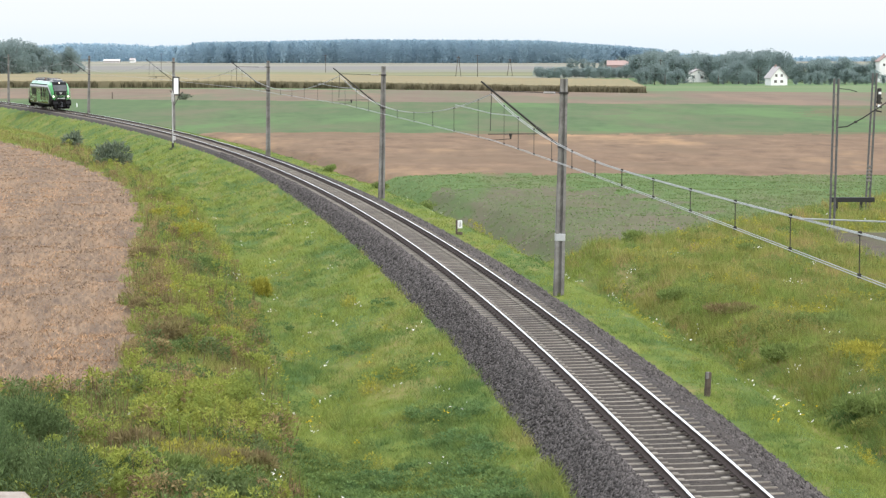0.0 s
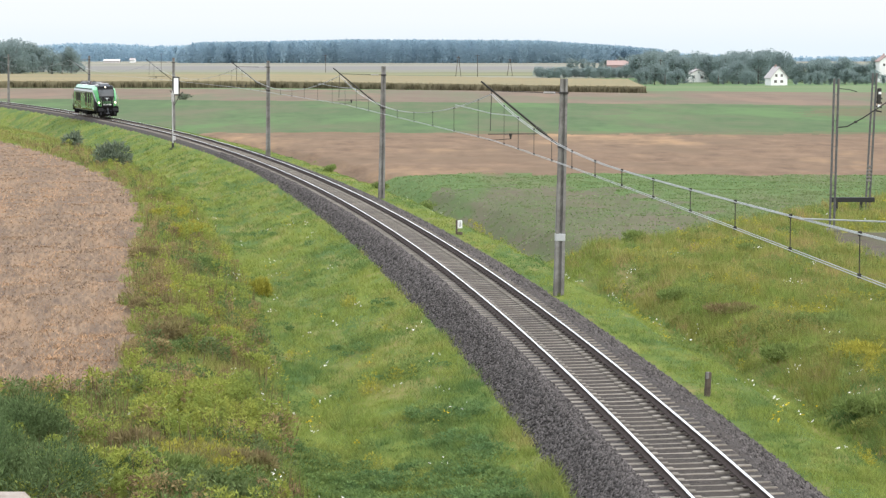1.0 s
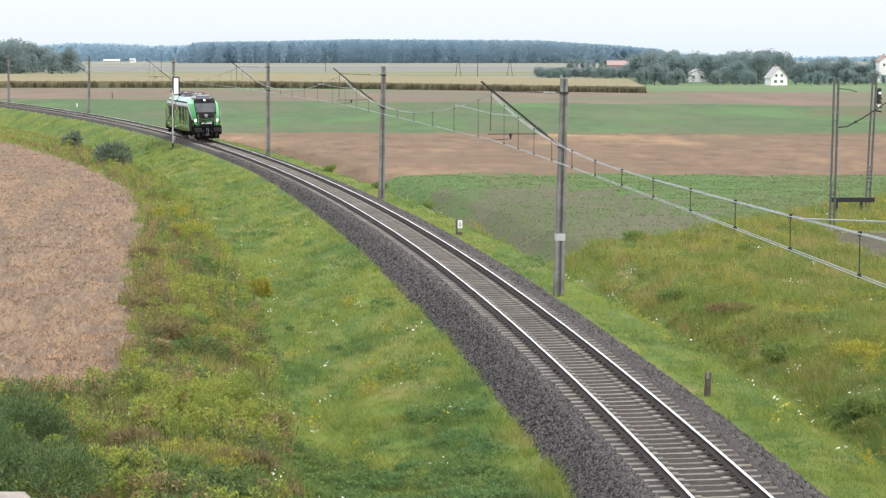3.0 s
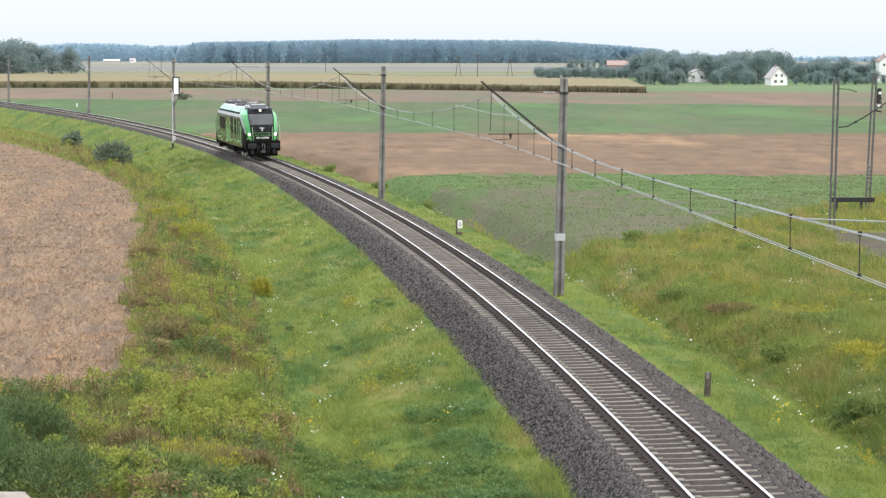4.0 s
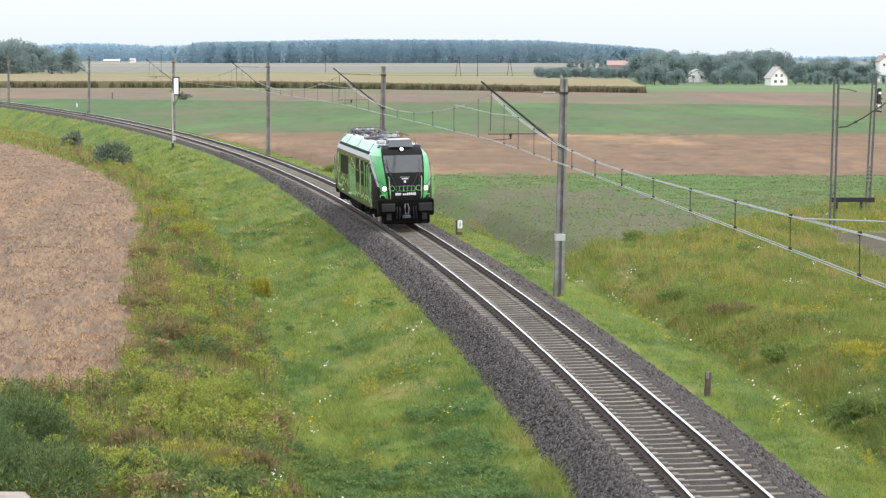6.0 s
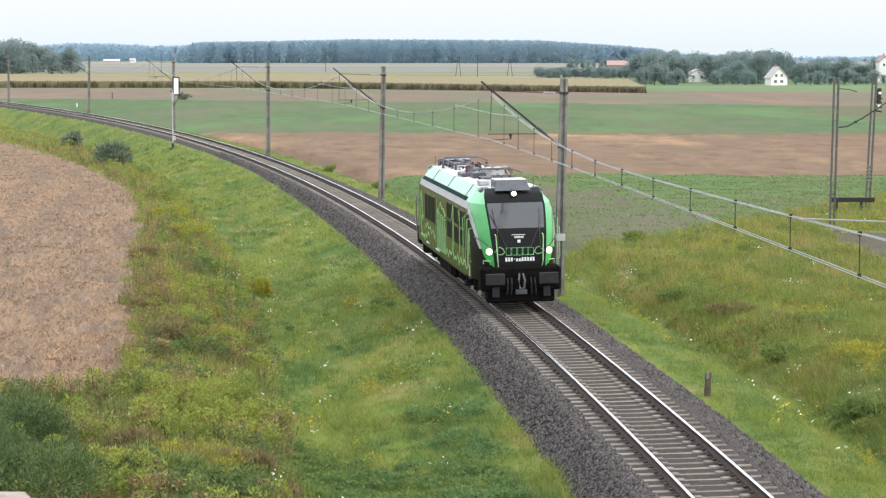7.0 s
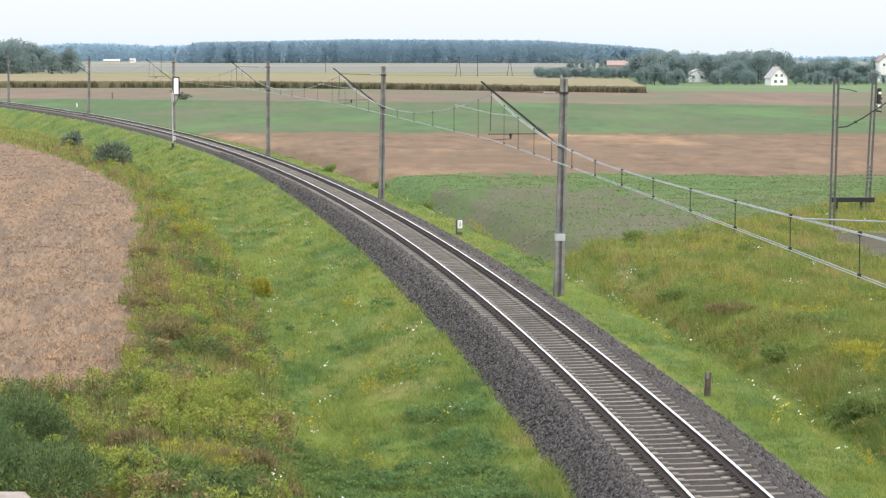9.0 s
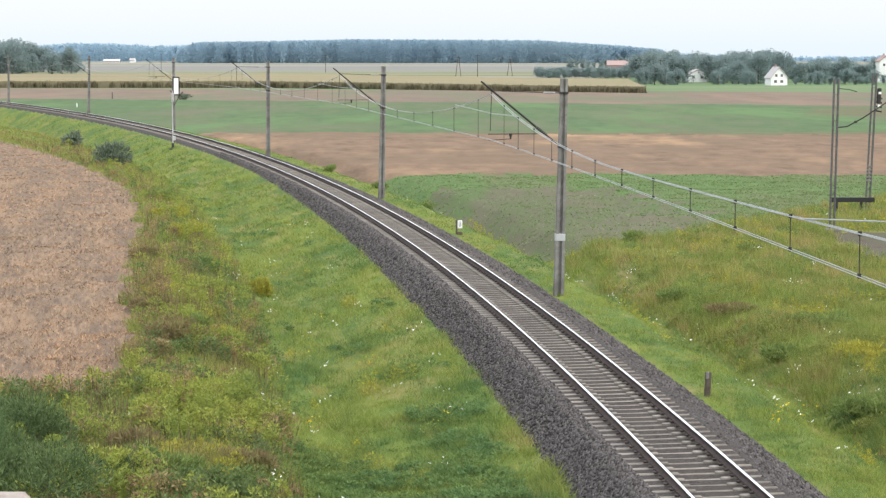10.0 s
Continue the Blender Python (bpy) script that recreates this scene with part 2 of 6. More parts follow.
# ---- mesh helpers ----
def mesh_from(name, verts, faces, mats, index=None, smooth=False):
    me = bpy.data.meshes.new(name)
    me.from_pydata([tuple(v) for v in verts], [], faces)
    for m in mats:
        me.materials.append(m)
    if index is not None:
        me.polygons.foreach_set("material_index", index)
    if smooth:
        me.polygons.foreach_set("use_smooth", [True] * len(me.polygons))
    me.update()
    return me


def tri_mesh(name, verts, faces, mats, index=None):
    """A large triangle mesh from arrays of numbers."""
    me = bpy.data.meshes.new(name)
    me.vertices.add(len(verts))
    me.vertices.foreach_set("co", np.asarray(verts, np.float32).ravel())
    k = faces.shape[1]
    me.loops.add(faces.size)
    me.loops.foreach_set("vertex_index", faces.astype(np.int32).ravel())
    me.polygons.add(len(faces))
    me.polygons.foreach_set("loop_start", np.arange(0, faces.size, k, dtype=np.int32))
    for m in mats:
        me.materials.append(m)
    if index is not None:
        me.polygons.foreach_set("material_index", np.asarray(index, np.int32))
    me.update(calc_edges=True)
    me.validate()
    return me


def part(name, data, mat, parent, label="", smooth=False):
    """Links a bmesh or mesh as one mesh object under a thing or a part."""
    if isinstance(data, bmesh.types.BMesh):
        me = bpy.data.meshes.new(name)
        data.to_mesh(me)
        data.free()
        for p in me.polygons:
            p.use_smooth = smooth
    else:
        me = data
    if mat is not None and not me.materials:
        me.materials.append(mat)
    ob = new(name, me)
    ob.parent = parent
    if label:
        tagged(ob, label)
    return ob


def thing(name, label, category, m=None, group="", kind=""):
    ob = new(name)
    ob.empty_display_size = 0.3
    if m is not None:
        ob.matrix_world = m
    return tagged(ob, label, category, group, kind)


def box(bm, x0, x1, y0, y1, z0, z1, bevel=0.0, m=None):
    """Adds a bevelled box."""
    b = bmesh.new()
    bmesh.ops.create_cube(b, size=1)
    for v in b.verts:
        v.co = Vector(((x0 + x1) / 2 + v.co.x * (x1 - x0), (y0 + y1) / 2 + v.co.y * (y1 - y0), (z0 + z1) / 2 + v.co.z * (z1 - z0)))
    if bevel:
        bmesh.ops.bevel(b, geom=b.edges[:], offset=bevel, segments=1, affect="EDGES", profile=0.5)
    merge(bm, b, m)
    return bm


def merge(bm, b, m=None):
    vs = [bm.verts.new(m @ v.co if m is not None else v.co) for v in b.verts]
    b.verts.index_update()
    for f in b.faces:
        bm.faces.new([vs[v.index] for v in f.verts])
    b.free()


def tube(bm, a, b, r0, r1=None, seg=8):
    """Adds a closed tapered tube from a to b."""
    a, b = Vector(a), Vector(b)
    r1 = r0 if r1 is None else r1
    q = (b - a).to_track_quat("Z", "Y")
    ring = []
    for p, r in ((a, r0), (b, r1)):
        ring.append([bm.verts.new(p + q @ Vector((r * math.cos(t), r * math.sin(t), 0))) for t in (2 * math.pi * i / seg for i in range(seg))])
    for i in range(seg):
        j = (i + 1) % seg
        bm.faces.new((ring[0][i], ring[0][j], ring[1][j], ring[1][i]))
    bm.faces.new(ring[0][::-1])
    bm.faces.new(ring[1])
    return bm


def path_tube(bm, pts, r, seg=6):
    """Adds one closed tube along a bent path."""
    pts = [Vector(p) for p in pts]
    rings = []
    for i, p in enumerate(pts):
        d = (pts[min(i + 1, len(pts) - 1)] - pts[max(i - 1, 0)]).normalized()
        a = d.cross(Vector((0.31, 0.17, 0.93)) if abs(d.z) < 0.9 else Vector((0.95, 0.2, 0.1))).normalized()
        b = d.cross(a)
        rings.append([bm.verts.new(p + (a * math.cos(t) + b * math.sin(t)) * r) for t in (2 * math.pi * q / seg for q in range(seg))])
    for ra, rb in zip(rings[:-1], rings[1:]):
        for q in range(seg):
            bm.faces.new((ra[q], ra[(q + 1) % seg], rb[(q + 1) % seg], rb[q]))
    bm.faces.new(rings[0][::-1])
    bm.faces.new(rings[-1])
    return bm


def grid_bm(fn, nu, nv):
    bm = bmesh.new()
    vs = [[bm.verts.new(fn(i / nu, j / nv)) for j in range(nv + 1)] for i in range(nu + 1)]
    for i in range(nu):
        for j in range(nv):
            bm.faces.new((vs[i][j], vs[i + 1][j], vs[i + 1][j + 1], vs[i][j + 1]))
    return bm


# ---- the railway's line ----
_S = np.linspace(-140, 760, 9001)
_TH = 0.081754 + 0.00106393 * _S - 3.615e-7 * _S ** 2
_X = -np.cumsum(np.sin(_TH)) * (_S[1] - _S[0])
_Y = np.cumsum(np.cos(_TH)) * (_S[1] - _S[0])
_X += 5.595 - np.interp(0, _S, _X)
_Y += 43.0 - np.interp(0, _S, _Y)
GAUGE = 0.7535
CANT = 0.03


def line(s):
    return np.interp(s, _S, _X), np.interp(s, _S, _Y), np.interp(s, _S, _TH)


def on_line(s, o, z):
    """The place at s metres along the track, o metres to its right, z over the low rail."""
    x, y, t = line(s)
    return np.stack([x + o * np.cos(t), y + o * np.sin(t), z + 0 * x + 0 * o], -1)


def along(x, y):
    """Metres along the track and to its right for places of the plan."""
    s = np.clip(y - 43.0, -139, 740)
    for _ in range(12):
        cx, cy, t = line(s)
        s = np.clip(s + (x - cx) * -np.sin(t) + (y - cy) * np.cos(t), -139, 759)
    cx, cy, t = line(s)
    return s, (x - cx) * np.cos(t) + (y - cy) * np.sin(t)


def wave(x, y, k, seed):
    """Smooth uneven waves between -1 and 1, k metres long."""
    r = np.random.RandomState(seed)
    out = 0
    for i in range(5):
        a, ph = r.uniform(0, 6.28, 2)
        g = 2 * math.pi / k * r.uniform(0.6, 1.7)
        out = out + np.sin((x * math.cos(a) + y * math.sin(a)) * g + ph)
    return out / 3.2


PROFILE_O = [-40, -13.5, -11.6, -9.6, -7.9, -6.7, -4.6, -2.75, -2.3, -1.5, 1.5, 2.2, 2.7, 4.2, 5.7, 6.6, 8.4, 10.5, 40]
PROFILE_Z = [-0.8, -0.8, -0.72, -1.05, -1.62, -1.7, -1.3, -1.02, -0.95, -0.6, -0.6, -0.55, -0.5, -0.55, -1.5, -1.72, -0.78, -0.6, -0.65]


def base_height(y):
    return -0.0075 * 0.5 * (np.clip(y - 150, 0, 750) + np.clip(y - 190, 0, 710) * 1.0) - 0.02 * np.clip(y - 2350, 0, 3000)


def height(x, y):
    s, o = along(x, y)
    z = np.interp(o, PROFILE_O, PROFILE_Z)
    far = np.clip((np.abs(o) - 3.0) / 5.0, 0, 1)
    rough = np.clip((np.abs(o) - 2.8) / 2.0, 0, 1)
    z = z + 0.3 * np.clip((s - 45) / 80, 0, 1) * np.clip((o + 6.5) / 3.0, 0, 1) * (o < -1.7)
    z = z + far * base_height(y) + rough * (0.07 * wave(x, y, 3.1, 1) + 0.10 * wave(x, y, 9, 2)) * np.clip(1.5 - y / 300, 0.1, 1)
    return z


def region(x, y):
    """Which crop or cover grows at a place: an index into GROUND."""
    s, o = along(x, y)
    w = wave(x, y, 6, 5)
    wf = wave(x, y, 60, 6)
    r = np.zeros(x.shape, int)
    r[(o > 6.8)] = 1
    r[(o < -8.4)] = 1
    lim = np.interp(s, [20, 28, 45, 55, 78, 108, 138, 170, 203, 260], [-13.0, -12.6, -13.1, -13.1, -12.3, -11.8, -13.0, -14.7, -16.5, -20.0])
    field = (o < lim + 0.22 * w + 0.25 * wave(x, y, 1.7, 15)) & (s > 19 + 0.5 * w + 0.03 * o) & (y < 330)
    r[field] = 2
    right = (o > 5.6 + 0.6 * w) & (y > 106 + 1.75 * np.maximum(0, x - 9) + 1.2 * w)
    r[right & (y < 170)] = 3
    r[right & (y < 148 + 5 * w) & (x < 16 + 2 * w - 0.12 * (y - 110))] = 4
    right = (o > 5.5 + 0.5 * w)
    r[right & (y > 164 + 0.8 * w + 0.03 * x)] = 5
    r[right & (y > 262 + 1.2 * wf - 0.03 * x)] = 6
    r[right & (x > 2) & (y > 257 + 2 * w - 0.03 * x) & (y < 267 + 2 * w - 0.03 * x)] = 13
    r[right & (y > 473 - 0.47 * x + 4 * wf)] = 7
    r[right & (y > 690 - 0.42 * x + 4 * wf)] = 8
    r[(y > 560) & (o > -400) & (o < 0) & (s > 700)] = 8
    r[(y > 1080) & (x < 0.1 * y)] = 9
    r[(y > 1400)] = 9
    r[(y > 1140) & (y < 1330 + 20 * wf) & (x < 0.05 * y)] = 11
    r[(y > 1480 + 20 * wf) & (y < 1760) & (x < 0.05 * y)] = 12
    r[(x > 19.2 + 0.5 * w) & (x < 45) & (y > 99 + 1.2 * w) & (y < 112 + 1.5 * w)] = 10
    r[(y > 350 + 9 * w) & (y < 405 + 12 * w) & (x > 0.165 * y + 3 * w)] = 13
    return r


GROUND = ["verge", "bank", "stubble", "beet", "sparse", "tilled", "green2", "tan2", "green3", "pale", "soil_dark", "far_green", "far_grey", "scrub"]


def build_ground():
    fine = np.radians(np.linspace(-12.6, 12.6, 640))
    coarse = np.radians(np.linspace(12.6, 347.4, 70))[1:]
    ang = np.concatenate([fine, coarse])
    rad = np.concatenate([[0.02, 10.0, 20.0, 30.0], 38 * np.exp(np.linspace(0, math.log(4600 / 38), 470))])
    A, R = np.meshgrid(ang, rad)
    X, Y = R * np.sin(A), R * np.cos(A)
    Z = height(X.ravel(), Y.ravel()).reshape(X.shape)
    nr, na = X.shape
    verts = np.stack([X, Y, Z], -1).reshape(-1, 3)
    i, j = np.meshgrid(np.arange(nr - 1), np.arange(na), indexing="ij")
    j2 = (j + 1) % na
    faces = np.stack([i * na + j, i * na + j2, (i + 1) * na + j2, (i + 1) * na + j], -1).reshape(-1, 4)[:, ::-1]
    c = verts[faces].mean(1)
    idx = region(c[:, 0], c[:, 1])
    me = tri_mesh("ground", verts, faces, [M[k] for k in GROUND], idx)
    tagged(new("ground", me), "flat farmland with grass verges, stubble and green crop strips", "ground", kind="structure")


build_ground()


# ---- track ----
def sweep(profile, s0, s1, step, z_shift=0.0, o_shift=0.0, closed=False):
    """Verts and quads of a cross-section (o, z) carried along the line."""
    ss = np.arange(s0, s1 + step / 2, step)
    rows = [on_line(ss, np.full_like(ss, o + o_shift), z + z_shift) for o, z in profile]
    n, k = len(ss), len(profile)
    verts = np.stack(rows, 1).reshape(-1, 3)
    m = k if closed else k - 1
    i, j = np.meshgrid(np.arange(n - 1), np.arange(m), indexing="ij")
    j2 = (j + 1) % k
    faces = np.stack([i * k + j, i * k + j2, (i + 1) * k + j2, (i + 1) * k + j], -1).reshape(-1, 4)
    return verts, faces


def build_track():
    v, f = sweep([(-2.55, -1.08), (-2.35, -0.92), (-1.62, -0.30), (-1.42, -0.235), (-0.9, -0.21), (-0.55, -0.225), (0.55, -0.215), (0.9, -0.185), (1.42, -0.165), (1.68, -0.23), (2.4, -0.5), (2.65, -0.62)], -70, 420, 0.8)
    r = np.random.RandomState(3)
    k = 12
    jit = np.array([0.03, 0.03, 0.03, 0.015, 0.006, 0.006, 0.006, 0.006, 0.015, 0.03, 0.03, 0.03])
    v[:, 2] += r.uniform(-1, 1, len(v)) * np.tile(jit, len(v) // k)
    idx = np.tile([0, 0, 0, 0, 1, 1, 1, 0, 0, 0, 0], len(f) // 11)
    bed = new("ballast_bed", tri_mesh("ballast_bed", v, f, [M["ballast"], M["crib"]], idx))
    tagged(bed, "dark crushed-stone ballast bed along the curved track", "ballast", kind="structure")
    track = thing("railway_track", "single curved track, shiny rails on concrete sleepers", "railway track", kind="structure")
    head = [(-0.036, -0.045), (-0.036, -0.008), (-0.026, 0.0), (0.026, 0.0), (0.036, -0.008), (0.036, -0.045), (0.009, -0.06), (0.009, -0.13), (0.07, -0.155), (0.07, -0.165), (-0.07, -0.165), (-0.07, -0.155), (-0.009, -0.13), (-0.009, -0.06)]
    for o, z in ((-GAUGE, 0.0), (GAUGE, CANT)):
        v, f = sweep(head, -70, 420, 0.8, z, o, True)
        k = len(head)
        idx = [0 if (i % k) in (1, 2, 3) else 1 for i in range(len(f))]
        part("rail", tri_mesh("rail", v, f[:, ::-1], [M["rail_top"], M["rail_side"]], idx), None, track)
    b = bmesh.new()
    for x0, x1 in ((-1.3, -0.38), (0.38, 1.3)):
        box(b, x0, x1, -0.056, 0.056, -0.16, 0.0, 0.022)
    box(b, -0.38, 0.38, -0.042, 0.042, -0.16, -0.035, 0.016)
    for g in (-GAUGE, GAUGE):
        for d in (-0.13, 0.13):
            box(b, g + d - 0.045, g + d + 0.045, -0.06, 0.06, 0.0, 0.045, 0.012)
    sl = bpy.data.meshes.new("sleeper")
    b.to_mesh(sl)
    b.free()
    sl.materials.append(M["sleeper"])
    sl.materials.append(M["rail_side"])
    for p in sl.polygons:
        if p.center.z > 0.001 and abs(abs(p.center.x) - GAUGE) < 0.2:
            p.material_index = 1
    rr = random.Random(5)
    far_v, far_f = [], []
    sv = np.array([v.co[:] for v in sl.vertices])
    sf = [tuple(p.vertices) for p in sl.polygons]
    for i in range(620):
        s = -3.0 + 0.6 * i
        x, y, t = line(s)
        m = pose(x, y, -0.168 + rr.uniform(-0.008, 0.008), 0, -1.15, math.degrees(t) + rr.uniform(-0.5, 0.5))
        if i < 290:
            ob = part("sleeper", sl, None, track)
            ob.matrix_basis = m
        else:
            n = len(far_v)
            far_v.extend((m @ v.co)[:] for v in sl.vertices)
            far_f.extend(tuple(a + n for a in q) for q in sf)
    rest = part("sleepers_far", mesh_from("sleepers_far", far_v, far_f, [M["sleeper"]]), None, track)
    tagged(rest, kind="stuff")


build_track()


# ---- the locomotive ----
HALF = 9.25          # half of the body's length
W = 1.47             # half of the body's width


def nose_y(z):
    """How far the nose reaches forward at a height."""
    return float(np.interp(z, [0.9, 1.5, 2.0, 2.6, 3.1, 3.55, 3.8, 3.95], [9.25, 9.25, 9.18, 8.95, 8.65, 8.25, 7.95, 7.6]))


def nose_inner(z):
    """Half of the width of the nose's black middle."""
    return float(np.interp(z, [0.9, 1.5, 2.4, 3.4, 3.75, 3.95], [0.86, 0.86, 0.95, 1.02, 1.0, 0.92]))


def side_x(z):
    return float(np.interp(z, [0.9, 1.1, 3.12, 3.22, 3.46, 3.95], [W - 0.03, W, W, W - 0.01, W - 0.07, 0.98]))


def side_point(y, z, out=0.0):
    """A place on the flank that the camera sees, out metres proud of it."""
    return Vector((side_x(z) + out, y, z))


def nose_corner(u, z, end, sx):
    """From the nose's middle (u=0) round its corner to the flank (u=1)."""
    xi, yf = nose_inner(z), nose_y(z)
    xo, yo = side_x(z), yf - 1.35
    a = u * math.pi / 2
    k = 0.5
    x = xi + (xo - xi) * ((1 - k) * u + k * math.sin(a))
    y = yo + (yf - yo) * ((1 - k) * (1 - u) + k * math.cos(a))
    return Vector((sx * x, end * y, z))


def flank_end(z):
    """Where the flank ends and the cab's corner begins."""
    return nose_y(z) - 1.35


def ribbon(bm, pts, w, out=0.012, sx=1):
    """A thin raised strip on the flank along (y, z) points."""
    rows = []
    for i, (y, z) in enumerate(pts):
        a, b = pts[max(i - 1, 0)], pts[min(i + 1, len(pts) - 1)]
        d = Vector((0, b[0] - a[0], b[1] - a[1])).normalized()
        n = Vector((0, -d.z, d.y)) * w / 2
        c = side_point(y, z, out)
        row = []
        for p, e in ((c + n, 0), (c - n, 0), (c - n, out), (c + n, out)):
            row.append(bm.verts.new((sx * (p.x - e), p.y, p.z)))
        rows.append(row)
    for ra, rb in zip(rows[:-1], rows[1:]):
        for q in range(4):
            bm.faces.new((ra[q], ra[(q + 1) % 4], rb[(q + 1) % 4], rb[q]))


def build_end(loco, end):
    """One cab end: its black middle, green corner bands, windscreen, lamps, buffers."""
    def limit(z):
        return float(np.interp(z, [0.92, 1.42, 1.55, 1.8, 2.2, 2.6, 3.1, 3.46], [0.0, 0.02, 0.24, 0.38, 0.49, 0.58, 0.74, 1.0]))

    for sx in (1, -1):
        def green(u, v):
            z = 1.42 + 2.04 * v
            return nose_corner(u * limit(z), z, end, sx)

        def dark(u, v):
            z = 0.92 + 2.54 * v
            return nose_corner(limit(z) + (1 - limit(z)) * u, z, end, sx)
        part("corner_band", grid_bm(green, 8, 26), M["green"], loco, "bright green corner band of the cab", True)
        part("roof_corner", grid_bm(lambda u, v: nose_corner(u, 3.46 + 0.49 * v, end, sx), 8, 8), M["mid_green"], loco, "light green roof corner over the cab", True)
        part("corner_column", grid_bm(dark, 8, 26), M["nose_black"], loco, "black cab corner", True)
        part("pillar_trim", grid_bm(lambda u, v: nose_corner(min(1.0, limit(2.0 + 1.46 * v) + 0.32 * u * (0.3 + 0.7 * v)), 2.0 + 1.46 * v, end, sx) + Vector((sx * 0.006, end * 0.006, 0)), 3, 18), M["silver"], loco, "silver pillar trim", True)
    bm = grid_bm(lambda u, v: Vector(((2 * u - 1) * nose_inner(0.92 + 3.03 * v), end * nose_y(0.92 + 3.03 * v), 0.92 + 3.03 * v)), 6, 30)
    nose = part("nose_panel", bm, M["nose_black"], loco, "glossy black cab front", True)

    def screen(u, v):
        z = 2.68 + 0.98 * v
        return Vector(((2 * u - 1) * (nose_inner(z) - 0.07), end * (nose_y(z) + 0.012), z))
    part("windscreen", grid_bm(screen, 8, 8), M["glass"], nose, "large tinted windscreen", True)
    # Added black strip stands in for the glass's dark top, visor and cab interior.
    part("shade_band", grid_bm(lambda u, v: Vector(((2 * u - 1) * (nose_inner(3.5 + 0.17 * v) - 0.06), end * (nose_y(3.5 + 0.17 * v) + 0.02), 3.5 + 0.17 * v)), 8, 3), M["nose_black"], nose, "black strip put over the glass for its dark top", True)
    for x0, x1 in ((-0.72, -0.35), (0.72, 0.42)):
        bm = bmesh.new()
        pts = [Vector((x0, end * (nose_y(1.95) + 0.05), 1.95)), Vector((x0 * 0.99 + 0.0, end * (nose_y(2.6) + 0.06), 2.6)), Vector((x0 * 1.12, end * (nose_y(3.3) + 0.06), 3.3))]
        path_tube(bm, pts, 0.016, 5)
        path_tube(bm, [Vector((x1, end * (nose_y(2.0) + 0.05), 2.0)), Vector((x0, end * (nose_y(2.75) + 0.06), 2.75)), Vector((x0 * 1.25, end * (nose_y(3.15) + 0.06), 3.15))], 0.012, 5)
        part("wiper", bm, M["black"], nose)
    for sx in (-1, 1):
        bm = bmesh.new()
        c = nose_corner(0.13, 1.93, end, sx)
        d = Vector((sx * 0.35, end, 0.0)).normalized()
        tube(bm, c - d * 0.05, c + d * 0.045, 0.135, 0.128, 18)
        lampring = part("headlamp", bm, M["lamp_rim"] if end > 0 else M["black"], loco, "round headlamp with an amber rim" if end > 0 else "")
        bm = bmesh.new()
        tube(bm, c + d * 0.045, c + d * 0.058, 0.108, 0.1, 16)
        part("lamp_lens", bm, M["lamp"] if end > 0 else M["glass"], lampring, "lit warm-white lamp" if end > 0 else "")
        bm = bmesh.new()
        path_tube(bm, [Vector((sx * 0.74, end * 9.3, 1.44)), Vector((sx * 0.76, end * 9.38, 1.6)), Vector((sx * 0.8, end * 9.28, 2.45)), Vector((sx * 0.8, end * 9.1, 2.5))], 0.017, 6)
        part("handrail", bm, M["line"], loco, "green handrail")
        bm = bmesh.new()
        path_tube(bm, [Vector((sx * 0.98, end * 9.15, 1.5)), Vector((sx * 0.98, end * 9.2, 1.62)), Vector((sx * 1.2, end * 9.0, 1.62)), Vector((sx * 1.2, end * 9.0, 1.5))], 0.02, 6)
        part("step_rail", bm, M["line"], loco)
        bm = bmesh.new()
        path_tube(bm, [nose_corner(u, z, end, sx) + Vector((sx * o, end * o, 0)) for u, z, o in ((0.0, 2.02, 0.0), (0.06, 2.1, 0.07), (0.3, 2.28, 0.09), (0.6, 2.36, 0.08), (0.75, 2.36, 0.0))], 0.016, 6)
        part("corner_grip", bm, M["black"], loco, "curved black grip rail across the corner band")
        bm = bmesh.new()
        tube(bm, (sx * 0.9, end * 9.3, 1.06), (sx * 0.9, end * 9.62, 1.06), 0.12, 0.11, 12)
        box(bm, sx * 0.9 - 0.33, sx * 0.9 + 0.33, min(end * 9.6, end * 9.67), max(end * 9.6, end * 9.67), 0.84, 1.24, 0.034)
        part("buffer", bm, M["dark_grey"], loco)
        bm = bmesh.new()
        box(bm, sx * 0.86 - 0.12, sx * 0.86 + 0.12, min(end * 9.42, end * 9.5), max(end * 9.42, end * 9.5), 0.42, 0.76, 0.02)
        part("step", bm, M["dark_grey"], loco)
        bm = bmesh.new()
        for k in (0, 1):
            xh = sx * (0.33 + 0.13 * k)
            path_tube(bm, [Vector((xh, end * 9.45, 1.05)), Vector((xh, end * 9.56, 0.9)), Vector((xh * 1.05, end * 9.52, 0.55)), Vector((xh * 1.1, end * 9.42, 0.5))], 0.03, 6)
            box(bm, xh - 0.03, xh + 0.03, min(end * 9.46, end * 9.52), max(end * 9.46, end * 9.52), 0.98, 1.06)
        part("brake_hose", bm, M["dark_grey"], loco)
    bm = bmesh.new()
    box(bm, -1.36, 1.36, min(end * 8.75, end * 9.42), max(end * 8.75, end * 9.42), 0.62, 1.42, 0.06)
    box(bm, -1.15, 1.15, min(end * 8.9, end * 9.34), max(end * 8.9, end * 9.34), 0.22, 0.66, 0.06)
    for xx in (-1.1, -0.55, 0.0, 0.55, 1.1):
        box(bm, xx - 0.02, xx + 0.02, min(end * 9.3, end * 9.36), max(end * 9.3, end * 9.36), 0.26, 0.6)
    part("buffer_beam", bm, M["under"], loco, "black buffer beam and snow plough")
    bm = bmesh.new()
